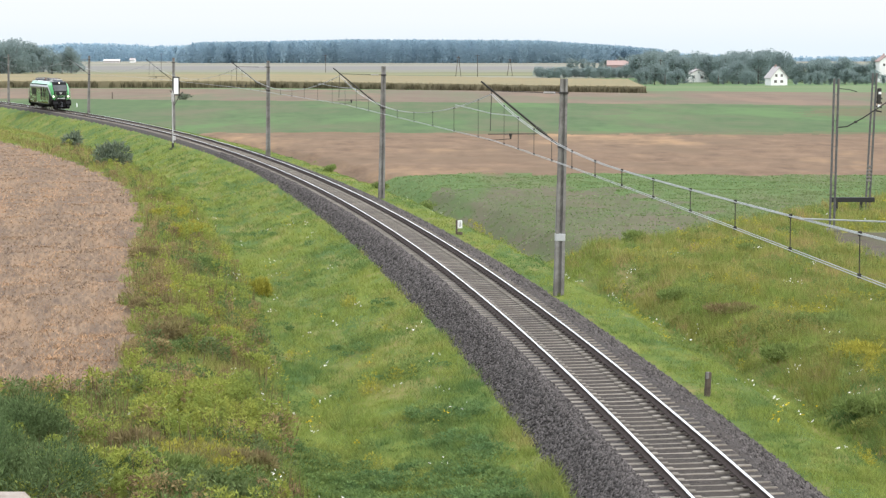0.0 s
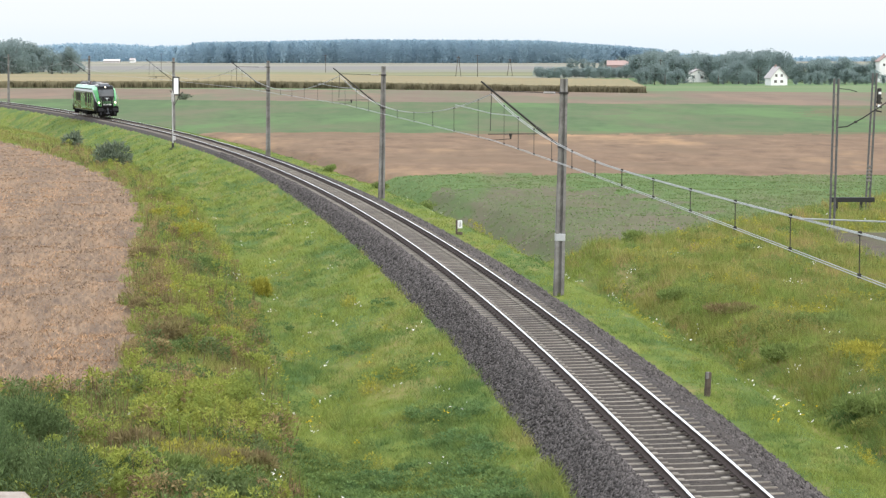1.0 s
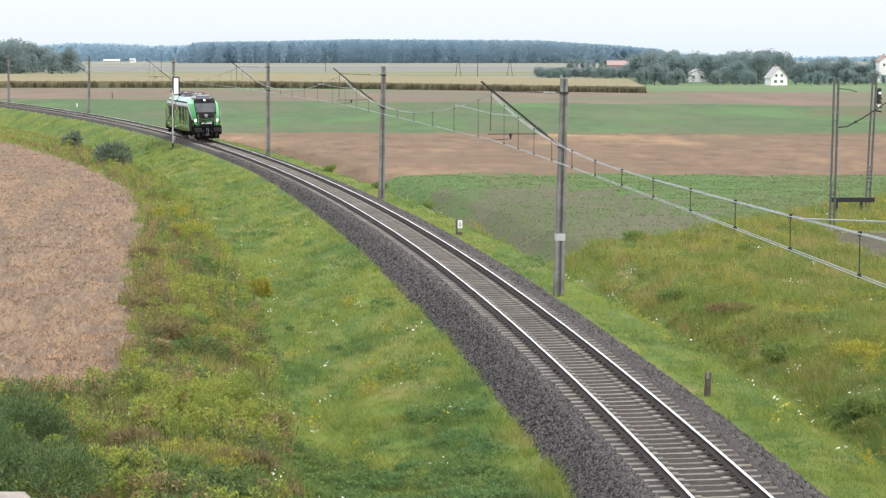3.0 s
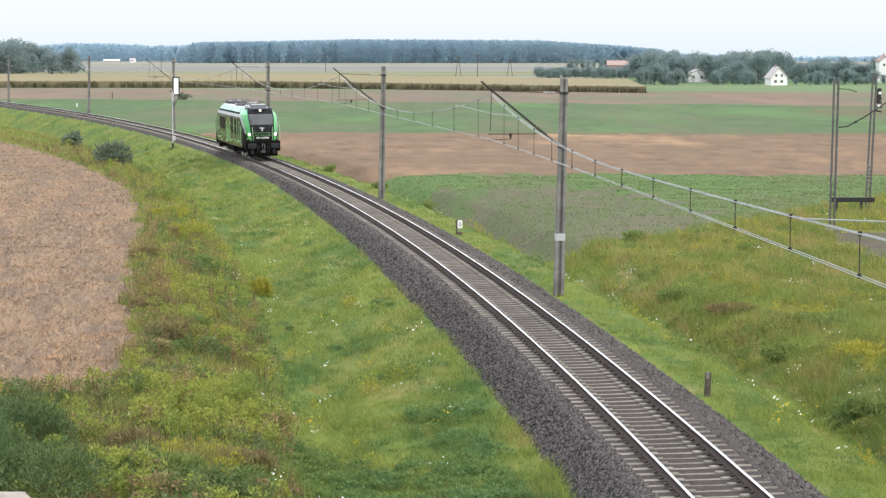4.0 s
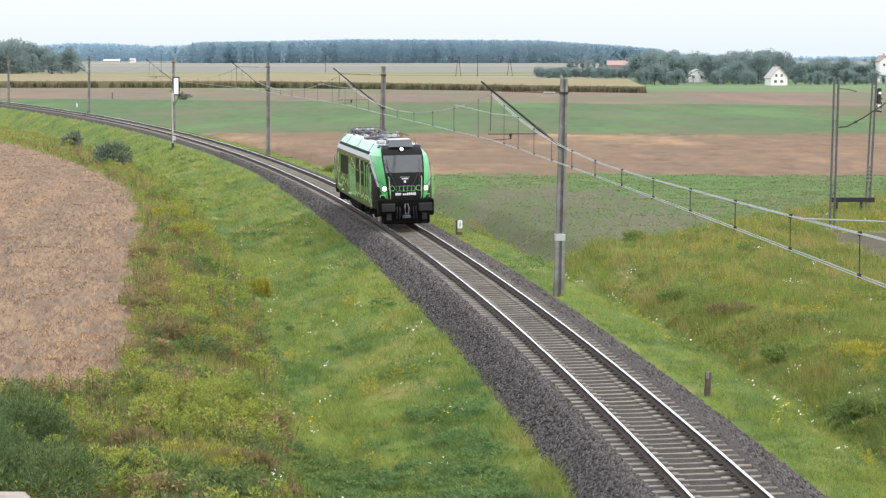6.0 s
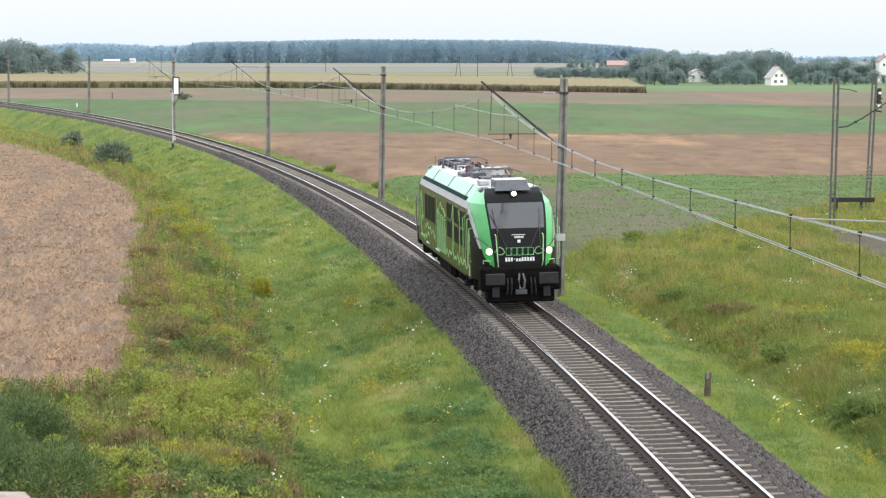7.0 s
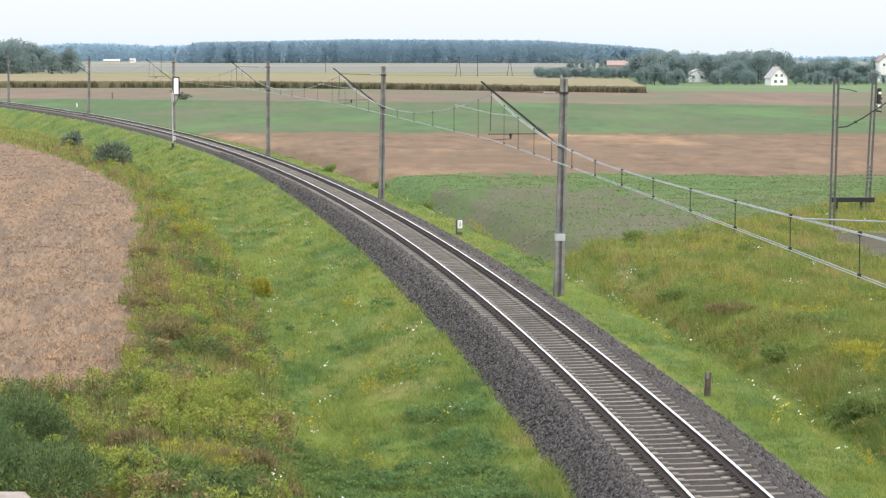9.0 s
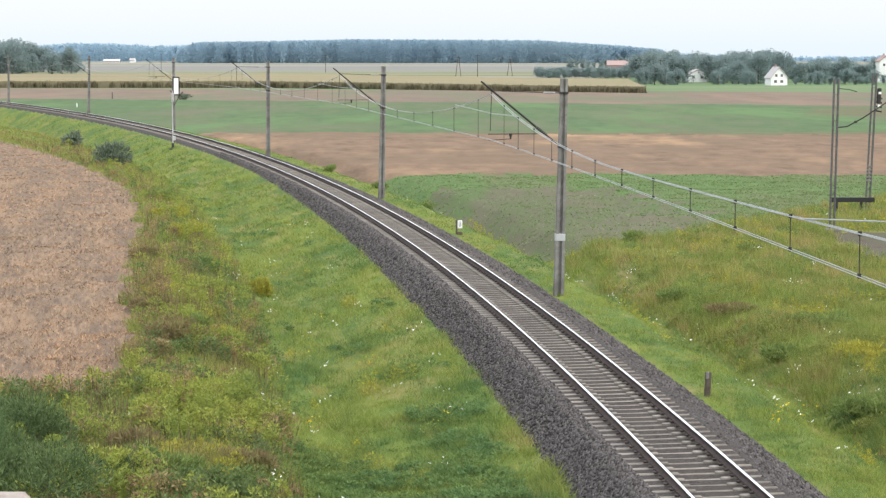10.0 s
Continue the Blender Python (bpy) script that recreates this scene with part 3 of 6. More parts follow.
    path_tube(bm, [Vector((-0.06, end * 9.46, 1.2)), Vector((-0.1, end * 9.6, 1.0)), Vector((-0.07, end * 9.62, 0.72)), Vector((0.07, end * 9.62, 0.72)), Vector((0.1, end * 9.6, 1.0)), Vector((0.06, end * 9.46, 1.2))], 0.035, 7)
    box(bm, -0.2, 0.2, min(end * 9.4, end * 9.48), max(end * 9.4, end * 9.48), 0.5, 0.66, 0.02)
    part("coupling", bm, M["pod_grey"], loco, "steel screw coupling")
    # markings on the nose: bars for the number and a green outline emblem
    for k in range(11):
        x = -0.46 + 0.092 * k
        bm = bmesh.new()
        if k == 7:
            box(bm, x - 0.03, x + 0.03, min(end * 9.245, end * 9.262), max(end * 9.245, end * 9.262), 1.66, 1.68)
        else:
            box(bm, x - 0.032, x + 0.032, min(end * 9.245, end * 9.262), max(end * 9.245, end * 9.262), 1.6, 1.725 if k not in (5, 6) else 1.69)
        part("number_bar", bm, M["marking"], nose, "small white bar")
    for k in range(5):
        x = -0.40 + 0.19 * k
        bm = bmesh.new()
        box(bm, x - 0.07, x + 0.09, min(end * 9.16, end * 9.212), max(end * 9.16, end * 9.212), 1.8, 2.05, 0.01)
        part("emblem_block", bm, M["dark_green"], nose, "dark green emblem block")
        bm = bmesh.new()
        y = end * 9.218
        path_tube(bm, [Vector((x - 0.07, y, 1.8)), Vector((x - 0.07, y, 2.05)), Vector((x + 0.09, y, 2.05)), Vector((x + 0.09, y, 1.8)), Vector((x - 0.07, y, 1.8))], 0.009, 4)
        part("emblem_outline", bm, M["line"], nose, "thin light green outline")
    for sx in (-1, 1):
        pts = [(0.5, 1.9), (0.56, 2.02), (0.66, 2.08), (0.74, 2.0), (0.84, 1.93), (0.72, 1.84), (0.6, 1.82), (0.5, 1.9)]
        bm = path_tube(bmesh.new(), [Vector((sx * a, end * (nose_y(b) + 0.015), b)) for a, b in pts], 0.011, 5)
        part("emblem_wing", bm, M["line"], nose, "green outlined emblem wing")
    bm = bmesh.new()
    box(bm, -0.23, 0.23, min(end * 9.0, end * 9.05), max(end * 9.0, end * 9.05), 2.46, 2.475)
    for k in range(6):
        box(bm, -0.165 + 0.055 * k, -0.125 + 0.055 * k, min(end * 9.03, end * 9.075), max(end * 9.03, end * 9.075), 2.36, 2.42)
    box(bm, -0.05, 0.05, min(end * 9.05, end * 9.13), max(end * 9.05, end * 9.13), 2.2, 2.3, 0.01)
    part("badge", bm, M["marking"], nose)
    # roof pod with its lamp
    bm = bmesh.new()
    box(bm, -0.54, 0.54, min(end * 6.6, end * 7.5), max(end * 6.6, end * 7.5), 3.9, 4.2, 0.05)
    pod = part("roof_pod", bm, M["pod_grey"], loco, "grey air-conditioning pod on the cab roof")
    bm = grid_bm(lambda u, v: Vector(((2 * u - 1) * (0.62 - 0.1 * v), end * (7.96 - 0.42 * v), 3.88 + 0.32 * v)), 2, 2)
    part("pod_front", bm, M["pod_grey"], pod)
    bm = bmesh.new()
    box(bm, -0.54, 0.54, min(end * 6.55, end * 7.52), max(end * 6.55, end * 7.52), 4.2, 4.235, 0.012)
    part("pod_lid", bm, M["roof_white"], pod)
    bm = bmesh.new()
    tube(bm, (0, end * 7.9, 3.84), (0, end * 8.17, 3.79), 0.105, 0.1, 14)
    lamp = part("top_lamp", bm, M["black"], loco)
    bm = bmesh.new()
    tube(bm, (0, end * 8.17, 3.79), (0, end * 8.19, 3.79), 0.085, 0.075, 14)
    part("lamp_lens", bm, M["lamp"] if end > 0 else M["glass"], lamp)
    for sx in (-1, 1):
        bm = bmesh.new()
        box(bm, min(sx * 0.68, sx * 1.08), max(sx * 0.68, sx * 1.08), min(end * 7.0, end * 7.6), max(end * 7.0, end * 7.6), 3.76, 3.97, 0.09)
        part("roof_fairing", bm, M["pod_grey"], loco)
        bm = bmesh.new()
        tube(bm, (sx * 0.72, end * 7.9, 3.95), (sx * 0.72, end * 7.9, 4.3), 0.012, 0.008, 5)
        part("aerial", bm, M["black"], loco)
        # mirrors' rail on the cab flank
        bm = bmesh.new()
        path_tube(bm, [Vector((sx * 1.45, end * 8.0, 1.5)), Vector((sx * 1.56, end * 8.05, 1.55)), Vector((sx * 1.56, end * 8.05, 2.6)), Vector((sx * 1.45, end * 8.0, 2.65))], 0.014, 6)
        part("door_rail", bm, M["line"], loco)


def build_pantograph(loco, y0, d):
    """A folded pantograph on four insulators."""
    p = part("pantograph", tube(bmesh.new(), (-0.55, y0, 4.12), (0.55, y0, 4.12), 0.045, 0.045, 8), M["steel"], loco, "folded grey pantograph")
    bm = bmesh.new()
    for x in (-0.5, 0.5):
        tube(bm, (x, y0 - 0.55, 4.10), (x, y0 + 0.55, 4.10), 0.035, 0.035, 6)
    for y in (-0.55, 0.55):
        tube(bm, (-0.5, y0 + y, 4.10), (0.5, y0 + y, 4.10), 0.035, 0.035, 6)
    part("base_frame", bm, M["pod_grey"], p)
    bm = bmesh.new()
    tube(bm, (-0.12, y0 - d * 0.4, 4.16), (0.1, y0 + d * 1.35, 4.24), 0.07, 0.05, 8)
    tube(bm, (-0.34, y0 + d * 1.3, 4.24), (0.34, y0 + d * 1.3, 4.24), 0.03, 0.03, 6)
    part("lower_arm", bm, M["pod_grey"], p)
    bm = bmesh.new()
    for x in (-0.3, 0.3):
        tube(bm, (x, y0 + d * 1.3, 4.26), (x * 1.5, y0 - d * 0.5, 4.34), 0.03, 0.022, 6)
    part("upper_arm", bm, M["steel"], p)
    for k in (-0.28, 0.28):
        bm = bmesh.new()
        pts = [Vector((x, y0 - d * 0.5 + k, 4.38 - 0.26 * max(0, abs(x) - 0.62) ** 1.2 * 1.9)) for x in np.linspace(-0.98, 0.98, 15)]
        path_tube(bm, pts, 0.022, 6)
        part("collector_strip", bm, M["pod_grey"], p)
    for x in (-0.5, 0.5):
        for y in (-0.5, 0.5):
            bm = bmesh.new()
            for q in range(4):
                tube(bm, (x, y0 + y, 3.95 + 0.04 * q), (x, y0 + y, 3.98 + 0.04 * q), 0.075, 0.045, 8)
            part("insulator", bm, M["under"], p)


def build_loco():
    loco = thing("locomotive", "green and black electric locomotive with light-green line drawings and lit lamps", "locomotive")
    y1 = HALF - 1.62
    # flanks, silver band, slanted roof edge, roof
    for sx in (1, -1):
        bm = grid_bm(lambda u, v: Vector((sx * side_x(0.92 + 2.32 * v), (2 * u - 1) * flank_end(0.92 + 2.32 * v), 0.92 + 2.32 * v)), 12, 12)
        flank = part("flank", bm, M["olive"], loco, "dark olive flank with green line drawings")

        def band(u, v):
            z = 3.23 + 0.23 * v
            return Vector((sx * (side_x(z) + 0.006), (2 * u - 1) * (flank_end(z) + 0.01), z))
        part("silver_band", grid_bm(band, 12, 4), M["silver"], loco, "silver band under the roof", True)
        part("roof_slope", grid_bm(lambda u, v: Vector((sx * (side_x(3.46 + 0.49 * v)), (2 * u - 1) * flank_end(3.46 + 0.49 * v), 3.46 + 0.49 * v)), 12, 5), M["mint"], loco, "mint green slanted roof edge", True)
        bm = bmesh.new()
        n = 60
        for k in range(n):
            ya = -6.6 + 12.9 * k / n
            box(bm, -0.02, 0.03, ya, ya + 0.18, -0.075, 0.075, 0, Matrix.Translation((sx * (side_x(3.525) + 0.005), 0, 3.525)) @ Matrix.Rotation(sx * radians(-38), 4, "Y"))
        part("roof_grille", bm, M["dark_green"], loco, "long dark green ventilation grille")
        for yy in (-4.0, 0.6, 5.6):
            bm = bmesh.new()
            a, b = side_x(3.5), side_x(3.94)
            path_tube(bm, [(sx * (a + 0.005), yy, 3.5), (sx * (b + 0.005), yy - 0.25, 3.95), (0, yy - 0.25, 3.995)], 0.012, 4)
            part("roof_seam", bm, M["dark_green"], loco)
        # windows
        for ya, yb, za, zb in ((-5.25, -4.4, 2.0, 2.97), (-4.2, -3.3, 2.0, 2.97), (-3.1, -2.1, 2.0, 2.97),
                               (1.66, 2.86, 2.55, 3.09), (1.66, 2.86, 1.86, 2.44), (3.66, 4.76, 2.52, 3.08), (3.66, 4.76, 1.83, 2.4),
                               (5.36, 6.4, 2.5, 3.06), (5.36, 6.4, 1.85, 2.4), (7.0, 7.35, 2.3, 3.0)):
            bm = bmesh.new()
            f = 0.05
            for a in ((ya - f, ya, za - f, zb + f), (yb, yb + f, za - f, zb + f), (ya, yb, za - f, za), (ya, yb, zb, zb + f)):
                box(bm, sx * W - 0.01, sx * W + 0.02, a[0], a[1], a[2], a[3])
            fr = part("window_frame", bm, M["olive"], flank)
            bm = bmesh.new()
            box(bm, sx * W - 0.02, sx * W + 0.008, ya, yb, za, zb)
            part("pane", bm, M["pane"], fr)
        # cab door with handrails
        bm = bmesh.new()
        for a in ((6.78, 6.8, 1.15, 3.05), (7.53, 7.55, 1.15, 3.05), (6.78, 7.55, 3.05, 3.07)):
            box(bm, sx * W - 0.01, sx * W + 0.012, *a)
        part("door_joint", bm, M["black"], flank)
        for yy in (6.65, 7.68):
            bm = bmesh.new()
            path_tube(bm, [Vector((sx * W, yy, 1.25)), Vector((sx * (W + 0.09), yy, 1.3)), Vector((sx * (W + 0.09), yy, 2.9)), Vector((sx * W, yy, 2.95))], 0.015, 6)
            part("door_rail", bm, M["line"], loco, "green door handrail")
        bm = bmesh.new()
        path_tube(bm, [Vector((sx * W, -7.7, 1.2)), Vector((sx * (W + 0.09), -7.7, 1.25)), Vector((sx * (W + 0.09), -7.7, 2.7)), Vector((sx * W, -7.7, 2.75))], 0.022, 6)
        part("door_rail", bm, M["steel"], loco)
        for zz in (0.55, 0.85):
            part("door_step", box(bmesh.new(), sx * 1.38 - 0.12, sx * 1.38 + 0.12, 6.25, 6.85, zz, zz + 0.03), M["under"], loco)
        # drawings on the flank
        for pts, wd in (
                ([(-7.3, 1.7), (-7.05, 2.2), (-6.9, 2.0), (-6.75, 2.75), (-6.55, 3.0), (-6.4, 2.75), (-6.3, 2.2), (-6.1, 1.95), (-6.3, 1.8), (-6.6, 2.0), (-6.9, 1.75), (-6.7, 1.4), (-6.3, 1.15), (-5.9, 1.3), (-5.6, 1.1), (-5.2, 1.35), (-4.9, 1.2), (-4.5, 1.5), (-4.1, 1.35)], 0.04000000000000001),
                ([(-6.95, 2.3), (-6.65, 2.95), (-6.2, 1.9)], 0.032),
                ([(-1.50, 2.3), (-1.25, 2.65), (-1.00, 2.5), (-0.70, 2.75), (-0.30, 2.95), (0.00, 2.75), (0.50, 2.75), (1.00, 2.5), (1.30, 2.6)], 0.04000000000000001),
                ([(0.90, 1.3), (1.25, 1.15), (1.50, 1.35), (1.85, 1.1), (2.20, 1.35), (2.70, 1.25), (3.10, 1.5), (3.50, 1.15), (3.80, 1.3), (4.10, 1.2), (4.50, 1.45), (4.90, 1.1), (5.30, 1.4), (5.70, 1.15), (6.20, 1.4), (6.60, 1.3)], 0.04000000000000001),
                ([(2.85, 2.5), (3.10, 2.85), (3.30, 3.05), (3.55, 2.8), (3.70, 2.45), (3.40, 2.3), (3.45, 1.8), (3.25, 1.5)], 0.048),
                ([(4.90, 3.05), (5.05, 2.7), (5.25, 2.6), (5.10, 2.2), (5.25, 1.9), (5.05, 1.6)], 0.048),
                ([(6.40, 1.25), (6.90, 1.15), (7.40, 1.4), (7.65, 2.0), (7.50, 2.6), (7.80, 2.2)], 0.04000000000000001),
        ):
            bm = bmesh.new()
            ribbon(bm, pts, wd * 1.35, sx=sx)
            part("line_drawing", bm, M["line"], flank, "light green skyline drawing")
        for pts, wd in (
                ([(-7.45, 1.5), (-7.2, 2.4), (-7.0, 2.9), (-6.8, 2.5), (-6.95, 1.9)], 0.03),
                ([(-5.6, 1.45), (-5.3, 1.75), (-5.0, 1.6), (-4.7, 1.85), (-4.2, 1.6), (-3.8, 1.75), (-3.3, 1.5), (-2.8, 1.7), (-2.3, 1.4)], 0.03),
                ([(-2.0, 1.3), (-1.8, 2.1), (-1.6, 2.6), (-1.5, 3.0)], 0.03),
                ([(3.0, 1.5), (3.2, 2.2), (3.3, 2.9), (3.45, 2.3), (3.5, 1.6)], 0.035),
                ([(4.95, 1.5), (5.05, 2.3), (5.2, 3.0)], 0.035),
                ([(6.5, 1.2), (6.55, 2.0), (6.5, 3.0)], 0.03)):
            bm = bmesh.new()
            ribbon(bm, pts, wd, sx=sx)
            part("line_drawing", bm, M["line"], flank, "light green skyline drawing")
        bm = bmesh.new()
        # large upright outlined block emblem
        for k in range(5):
            a = -1.45 + 0.55 * k
            top, bot = 2.55 - 0.04 * k, 1.12
            ribbon(bm, [(a, bot), (a, top)], 0.045, sx=sx)
            ribbon(bm, [(a + 0.16, bot), (a + 0.16, top)], 0.03, sx=sx)
            ribbon(bm, [(a + 0.38, bot), (a + 0.38, top - 0.3)], 0.03, sx=sx)
            for zz in (bot, (bot + top) / 2 + 0.1, top):
                ribbon(bm, [(a, zz), (a + 0.42, zz)], 0.035, sx=sx)
        part("block_emblem", bm, M["line"], flank, "light green outlined emblem")
        for ya, yb, za, zb in ((7.45, 7.5, 0.98, 1.4), (7.56, 7.6, 0.98, 1.35), (-5.1, -4.3, 1.02, 1.09), (-2.0, -0.9, 1.02, 1.09), (-6.9, -6.3, 1.2, 1.26)):
            part("data_marking", box(bmesh.new(), sx * W - 0.002, sx * W + 0.012, ya, yb, za, zb), M["marking"], flank, "small white data bar")
    for end in (-1, 1):
        bm = grid_bm(lambda u, v: Vector(((2 * u - 1) * 0.985, end * (5.9 + 1.72 * v), 3.952 + 0.03 * math.cos((2 * u - 1) * 1.5) * (1 - 0.8 * v))), 6, 3)
        part("cab_roof", bm, M["roof_white"], loco)
    part("roof", grid_bm(lambda u, v: Vector(((2 * u - 1) * 0.985, (2 * v - 1) * 5.9, 3.95 + 0.045 * math.cos((2 * u - 1) * 1.5))), 8, 12), M["roof_white"], loco, "dusty white roof", True)
    bm = bmesh.new()
    box(bm, -W + 0.06, W - 0.06, -7.2, 7.2, 0.82, 3.2)
    box(bm, -0.9, 0.9, -6.2, 6.2, 3.2, 3.9)
    part("inner_body", bm, M["black"], loco)
    build_end(loco, 1)
    build_end(loco, -1)
    # roof gear
    build_pantograph(loco, 4.1, 1)
    build_pantograph(loco, -5.4, -1)
    for y, x in ((-2.0, 0.55), (-2.15, 0.3), (-2.3, 0.05), (0.2, -0.45), (0.5, -0.55)):
        bm = bmesh.new()
        for q in range(5):
            tube(bm, (x * -1, y, 3.99 + 0.06 * q), (x * -1, y, 4.04 + 0.06 * q), 0.085, 0.05, 10)
        tube(bm, (-x, y, 4.28), (-x, y, 4.33), 0.06, 0.06, 8)
        part("roof_insulator", bm, M["red_insulator"], loco, "brown-red ribbed insulator")
    bm = bmesh.new()
    path_tube(bm, [Vector((0.5, -5.9, 4.22)), Vector((0.5, -3.0, 4.22)), Vector((0.2, -2.4, 4.25)), Vector((0.15, 1.0, 4.25)), Vector((0.3, 2.9, 4.25))], 0.028, 6)
    path_tube(bm, [Vector((-0.3, -2.5, 4.3)), Vector((-0.35, 0.3, 4.3)), Vector((-0.2, 3.2, 4.3))], 0.028, 6)
    part("roof_busbar", bm, M["pod_grey"], loco, "grey roof conductor bar")
    for x, y in ((0.5, -5.7), (0.5, -4.9), (0.5, -4.1), (0.5, -3.1), (0.2, -2.2), (0.18, -1.2), (0.16, -0.2), (0.15, 0.9), (0.3, 2.8), (0.75, -6.4), (0.8, -4.7), (-0.35, -0.9), (-0.3, 1.4)):
        bm = bmesh.new()
        tube(bm, (x, y, 3.98), (x, y, 4.03), 0.075, 0.06, 8)
        tube(bm, (x, y, 4.03), (x, y, 4.2), 0.045, 0.035, 8)
        part("busbar_post", bm, M["pod_grey"], loco)
    for ya, yb, x0, x1, h, mat in ((0.0, 1.3, 0.3, 0.85, 0.12, "pod_grey"), (-1.6, 0.0, -0.85, -0.3, 0.14, "silver"), (1.7, 2.5, 0.1, 0.6, 0.2, "pod_grey"), (0.6, 2.2, -0.7, -0.1, 0.3, "bright_metal"), (5.6, 6.3, 0.55, 0.9, 0.15, "silver")):
        bm = bmesh.new()
        box(bm, x0, x1, ya, yb, 3.97, 3.99 + h, 0.03)
        part("roof_box", bm, M[mat], loco)
    bm = bmesh.new()
    tube(bm, (-0.75, 1.2, 4.2), (-0.75, 2.2, 4.2), 0.16, 0.16, 12)
    part("roof_tank", bm, material("brass_tank", (0.17, 0.105, 0.055), (0.23, 0.145, 0.075), 4, rough=0.4, metal=0.5, bump=0), loco, "brown air tank on the roof")
    rr = random.Random(8)
    for k in range(26):
        yy = rr.uniform(-5.0, 5.6)
        xx = rr.uniform(-0.8, 0.45)
        bm = bmesh.new()
        if k % 2:
            tube(bm, (xx, yy, 3.96), (xx, yy, 4.02 + rr.uniform(0.06, 0.22)), 0.05, 0.035, 8)
        else:
            path_tube(bm, [(xx, yy, 4.0), (xx + 0.02, yy + 0.05, 4.14), (xx + rr.uniform(-0.2, 0.2), yy + rr.uniform(0.5, 1.2), 4.15), (xx, yy + 1.3, 4.0)], 0.02, 5)
        part("roof_fitting", bm, M["pod_grey"] if k % 3 else M["under"], loco)
    # underframe, bogies, wheelsets
    bm = bmesh.new()
    box(bm, -1.3, 1.3, -2.0, 2.0, 0.32, 0.9, 0.06)
    for k in range(6):
        box(bm, 1.28, 1.36, -1.8 + 0.6 * k, -1.35 + 0.6 * k, 0.4, 0.84, 0.02)
        box(bm, -1.36, -1.28, -1.8 + 0.6 * k, -1.35 + 0.6 * k, 0.4, 0.84, 0.02)
    part("underframe_box", bm, M["under"], loco, "black underframe equipment boxes")
    wheels = []
    for cy in (-5.15, 5.15):
        bm = bmesh.new()
        for sx in (-1, 1):
            box(bm, sx * 1.1 - 0.06, sx * 1.1 + 0.06, cy - 2.7, cy + 2.7, 0.62, 0.86, 0.04)
            for k in (-1.9, 0, 1.9):
                box(bm, sx * 1.16 - 0.1, sx * 1.16 + 0.1, cy + k - 0.2, cy + k + 0.2, 0.42, 0.8, 0.05)
                for e in (-0.36, 0.36):
                    for q in range(4):
                        tube(bm, (sx * 1.14, cy + k + e, 0.46 + 0.1 * q), (sx * 1.14, cy + k + e, 0.52 + 0.1 * q), 0.1, 0.1, 8)
            tube(bm, (sx * 1.2, cy - 0.95, 0.5), (sx * 1.2, cy - 0.95, 0.95), 0.07, 0.07, 8)
            tube(bm, (sx * 1.2, cy + 0.95, 0.5), (sx * 1.2, cy + 0.95, 0.95), 0.07, 0.07, 8)
        box(bm, -1.05, 1.05, cy - 2.5, cy + 2.5, 0.55, 0.8)
        bogie = part("bogie", bm, M["under"], loco, "grimy black three-axle bogie")
        for k in (-1.9, 0, 1.9):
            bm = bmesh.new()
            for sx in (-1, 1):
                tube(bm, (sx * 0.69, 0, 0), (sx * 0.82, 0, 0), 0.6, 0.585, 28)
                tube(bm, (sx * 0.82, 0, 0), (sx * 0.86, 0, 0), 0.2, 0.17, 14)
                for h in range(5):
                    a = 2 * math.pi * h / 5
                    tube(bm, (sx * 0.82, 0.4 * math.cos(a), 0.4 * math.sin(a)), (sx * 0.828, 0.4 * math.cos(a), 0.4 * math.sin(a)), 0.07, 0.07, 8)
            tube(bm, (-0.7, 0, 0), (0.7, 0, 0), 0.1, 0.1, 10)
            w = part("wheelset", bm, M["bright_metal"], loco, "worn steel wheelset")
            wheels.append((w, cy + k))
    return loco, wheels


LOCO, WHEELS = build_loco()


def loco_rows():
    """The locomotive's middle runs along the line towards the camera, its two bogies on the track."""
    rows = []
    for k in range(0, 101):
        t = k * 0.1
        s = 281.29 - 35.73 * t + 0.182 * t * t - 0.58 * max(0.0, t - 7.0) ** 2
        a, b = on_line(np.array(s - 5.15), np.array(0.0), 0.0), on_line(np.array(s + 5.15), np.array(0.0), 0.0)
        mid = (a + b) / 2
        d = a - b
        rows.append((t, pose(float(mid[0]), float(mid[1]), 0.016, 0, 1.15, math.degrees(math.atan2(-d[0], d[1])))))
    return rows


def motions():
    walk(LOCO, loco_rows())
    for w, y in WHEELS:
        walk(w, [(k / 30, pose(0, y, 0.6, -84.0 * k)) for k in range(0, 301)])


# ---- overhead line ----
MAST_O = 2.75
MAST_S = [-33.0, 39.1, 93.0, 148.0, 206.2, 266.4, 328.6]
MAST_LEAN = [0.0, 1.2, 1.1, 0.4, 0.6, 1.4, 0.6]


def ground_z(x, y):
    return float(height(np.array([float(x)]), np.array([float(y)]))[0])


def mast_mesh():
    """A tapered concrete post of I section, 8.1 m from its foot."""
    bm = bmesh.new()
    for z0, z1, a0, a1 in ((-0.9, 7.58, 0.19, 0.125),):
        for x0, x1, y0, y1 in ((-1, -0.35, -0.8, 0.8), (0.35, 1, -0.8, 0.8), (-0.35, 0.35, -0.3, 0.3)):
            vs = []
            for z, a in ((z0, a0), (z1, a1)):
                vs.append([bm.verts.new((x * a, y * a, z)) for x, y in ((x0, y0), (x1, y0), (x1, y1), (x0, y1))])
            for i in range(4):
                j = (i + 1) % 4
                bm.faces.new((vs[0][i], vs[0][j], vs[1][j], vs[1][i]))
            bm.faces.new(vs[0][::-1])
            bm.faces.new(vs[1])
    return bm


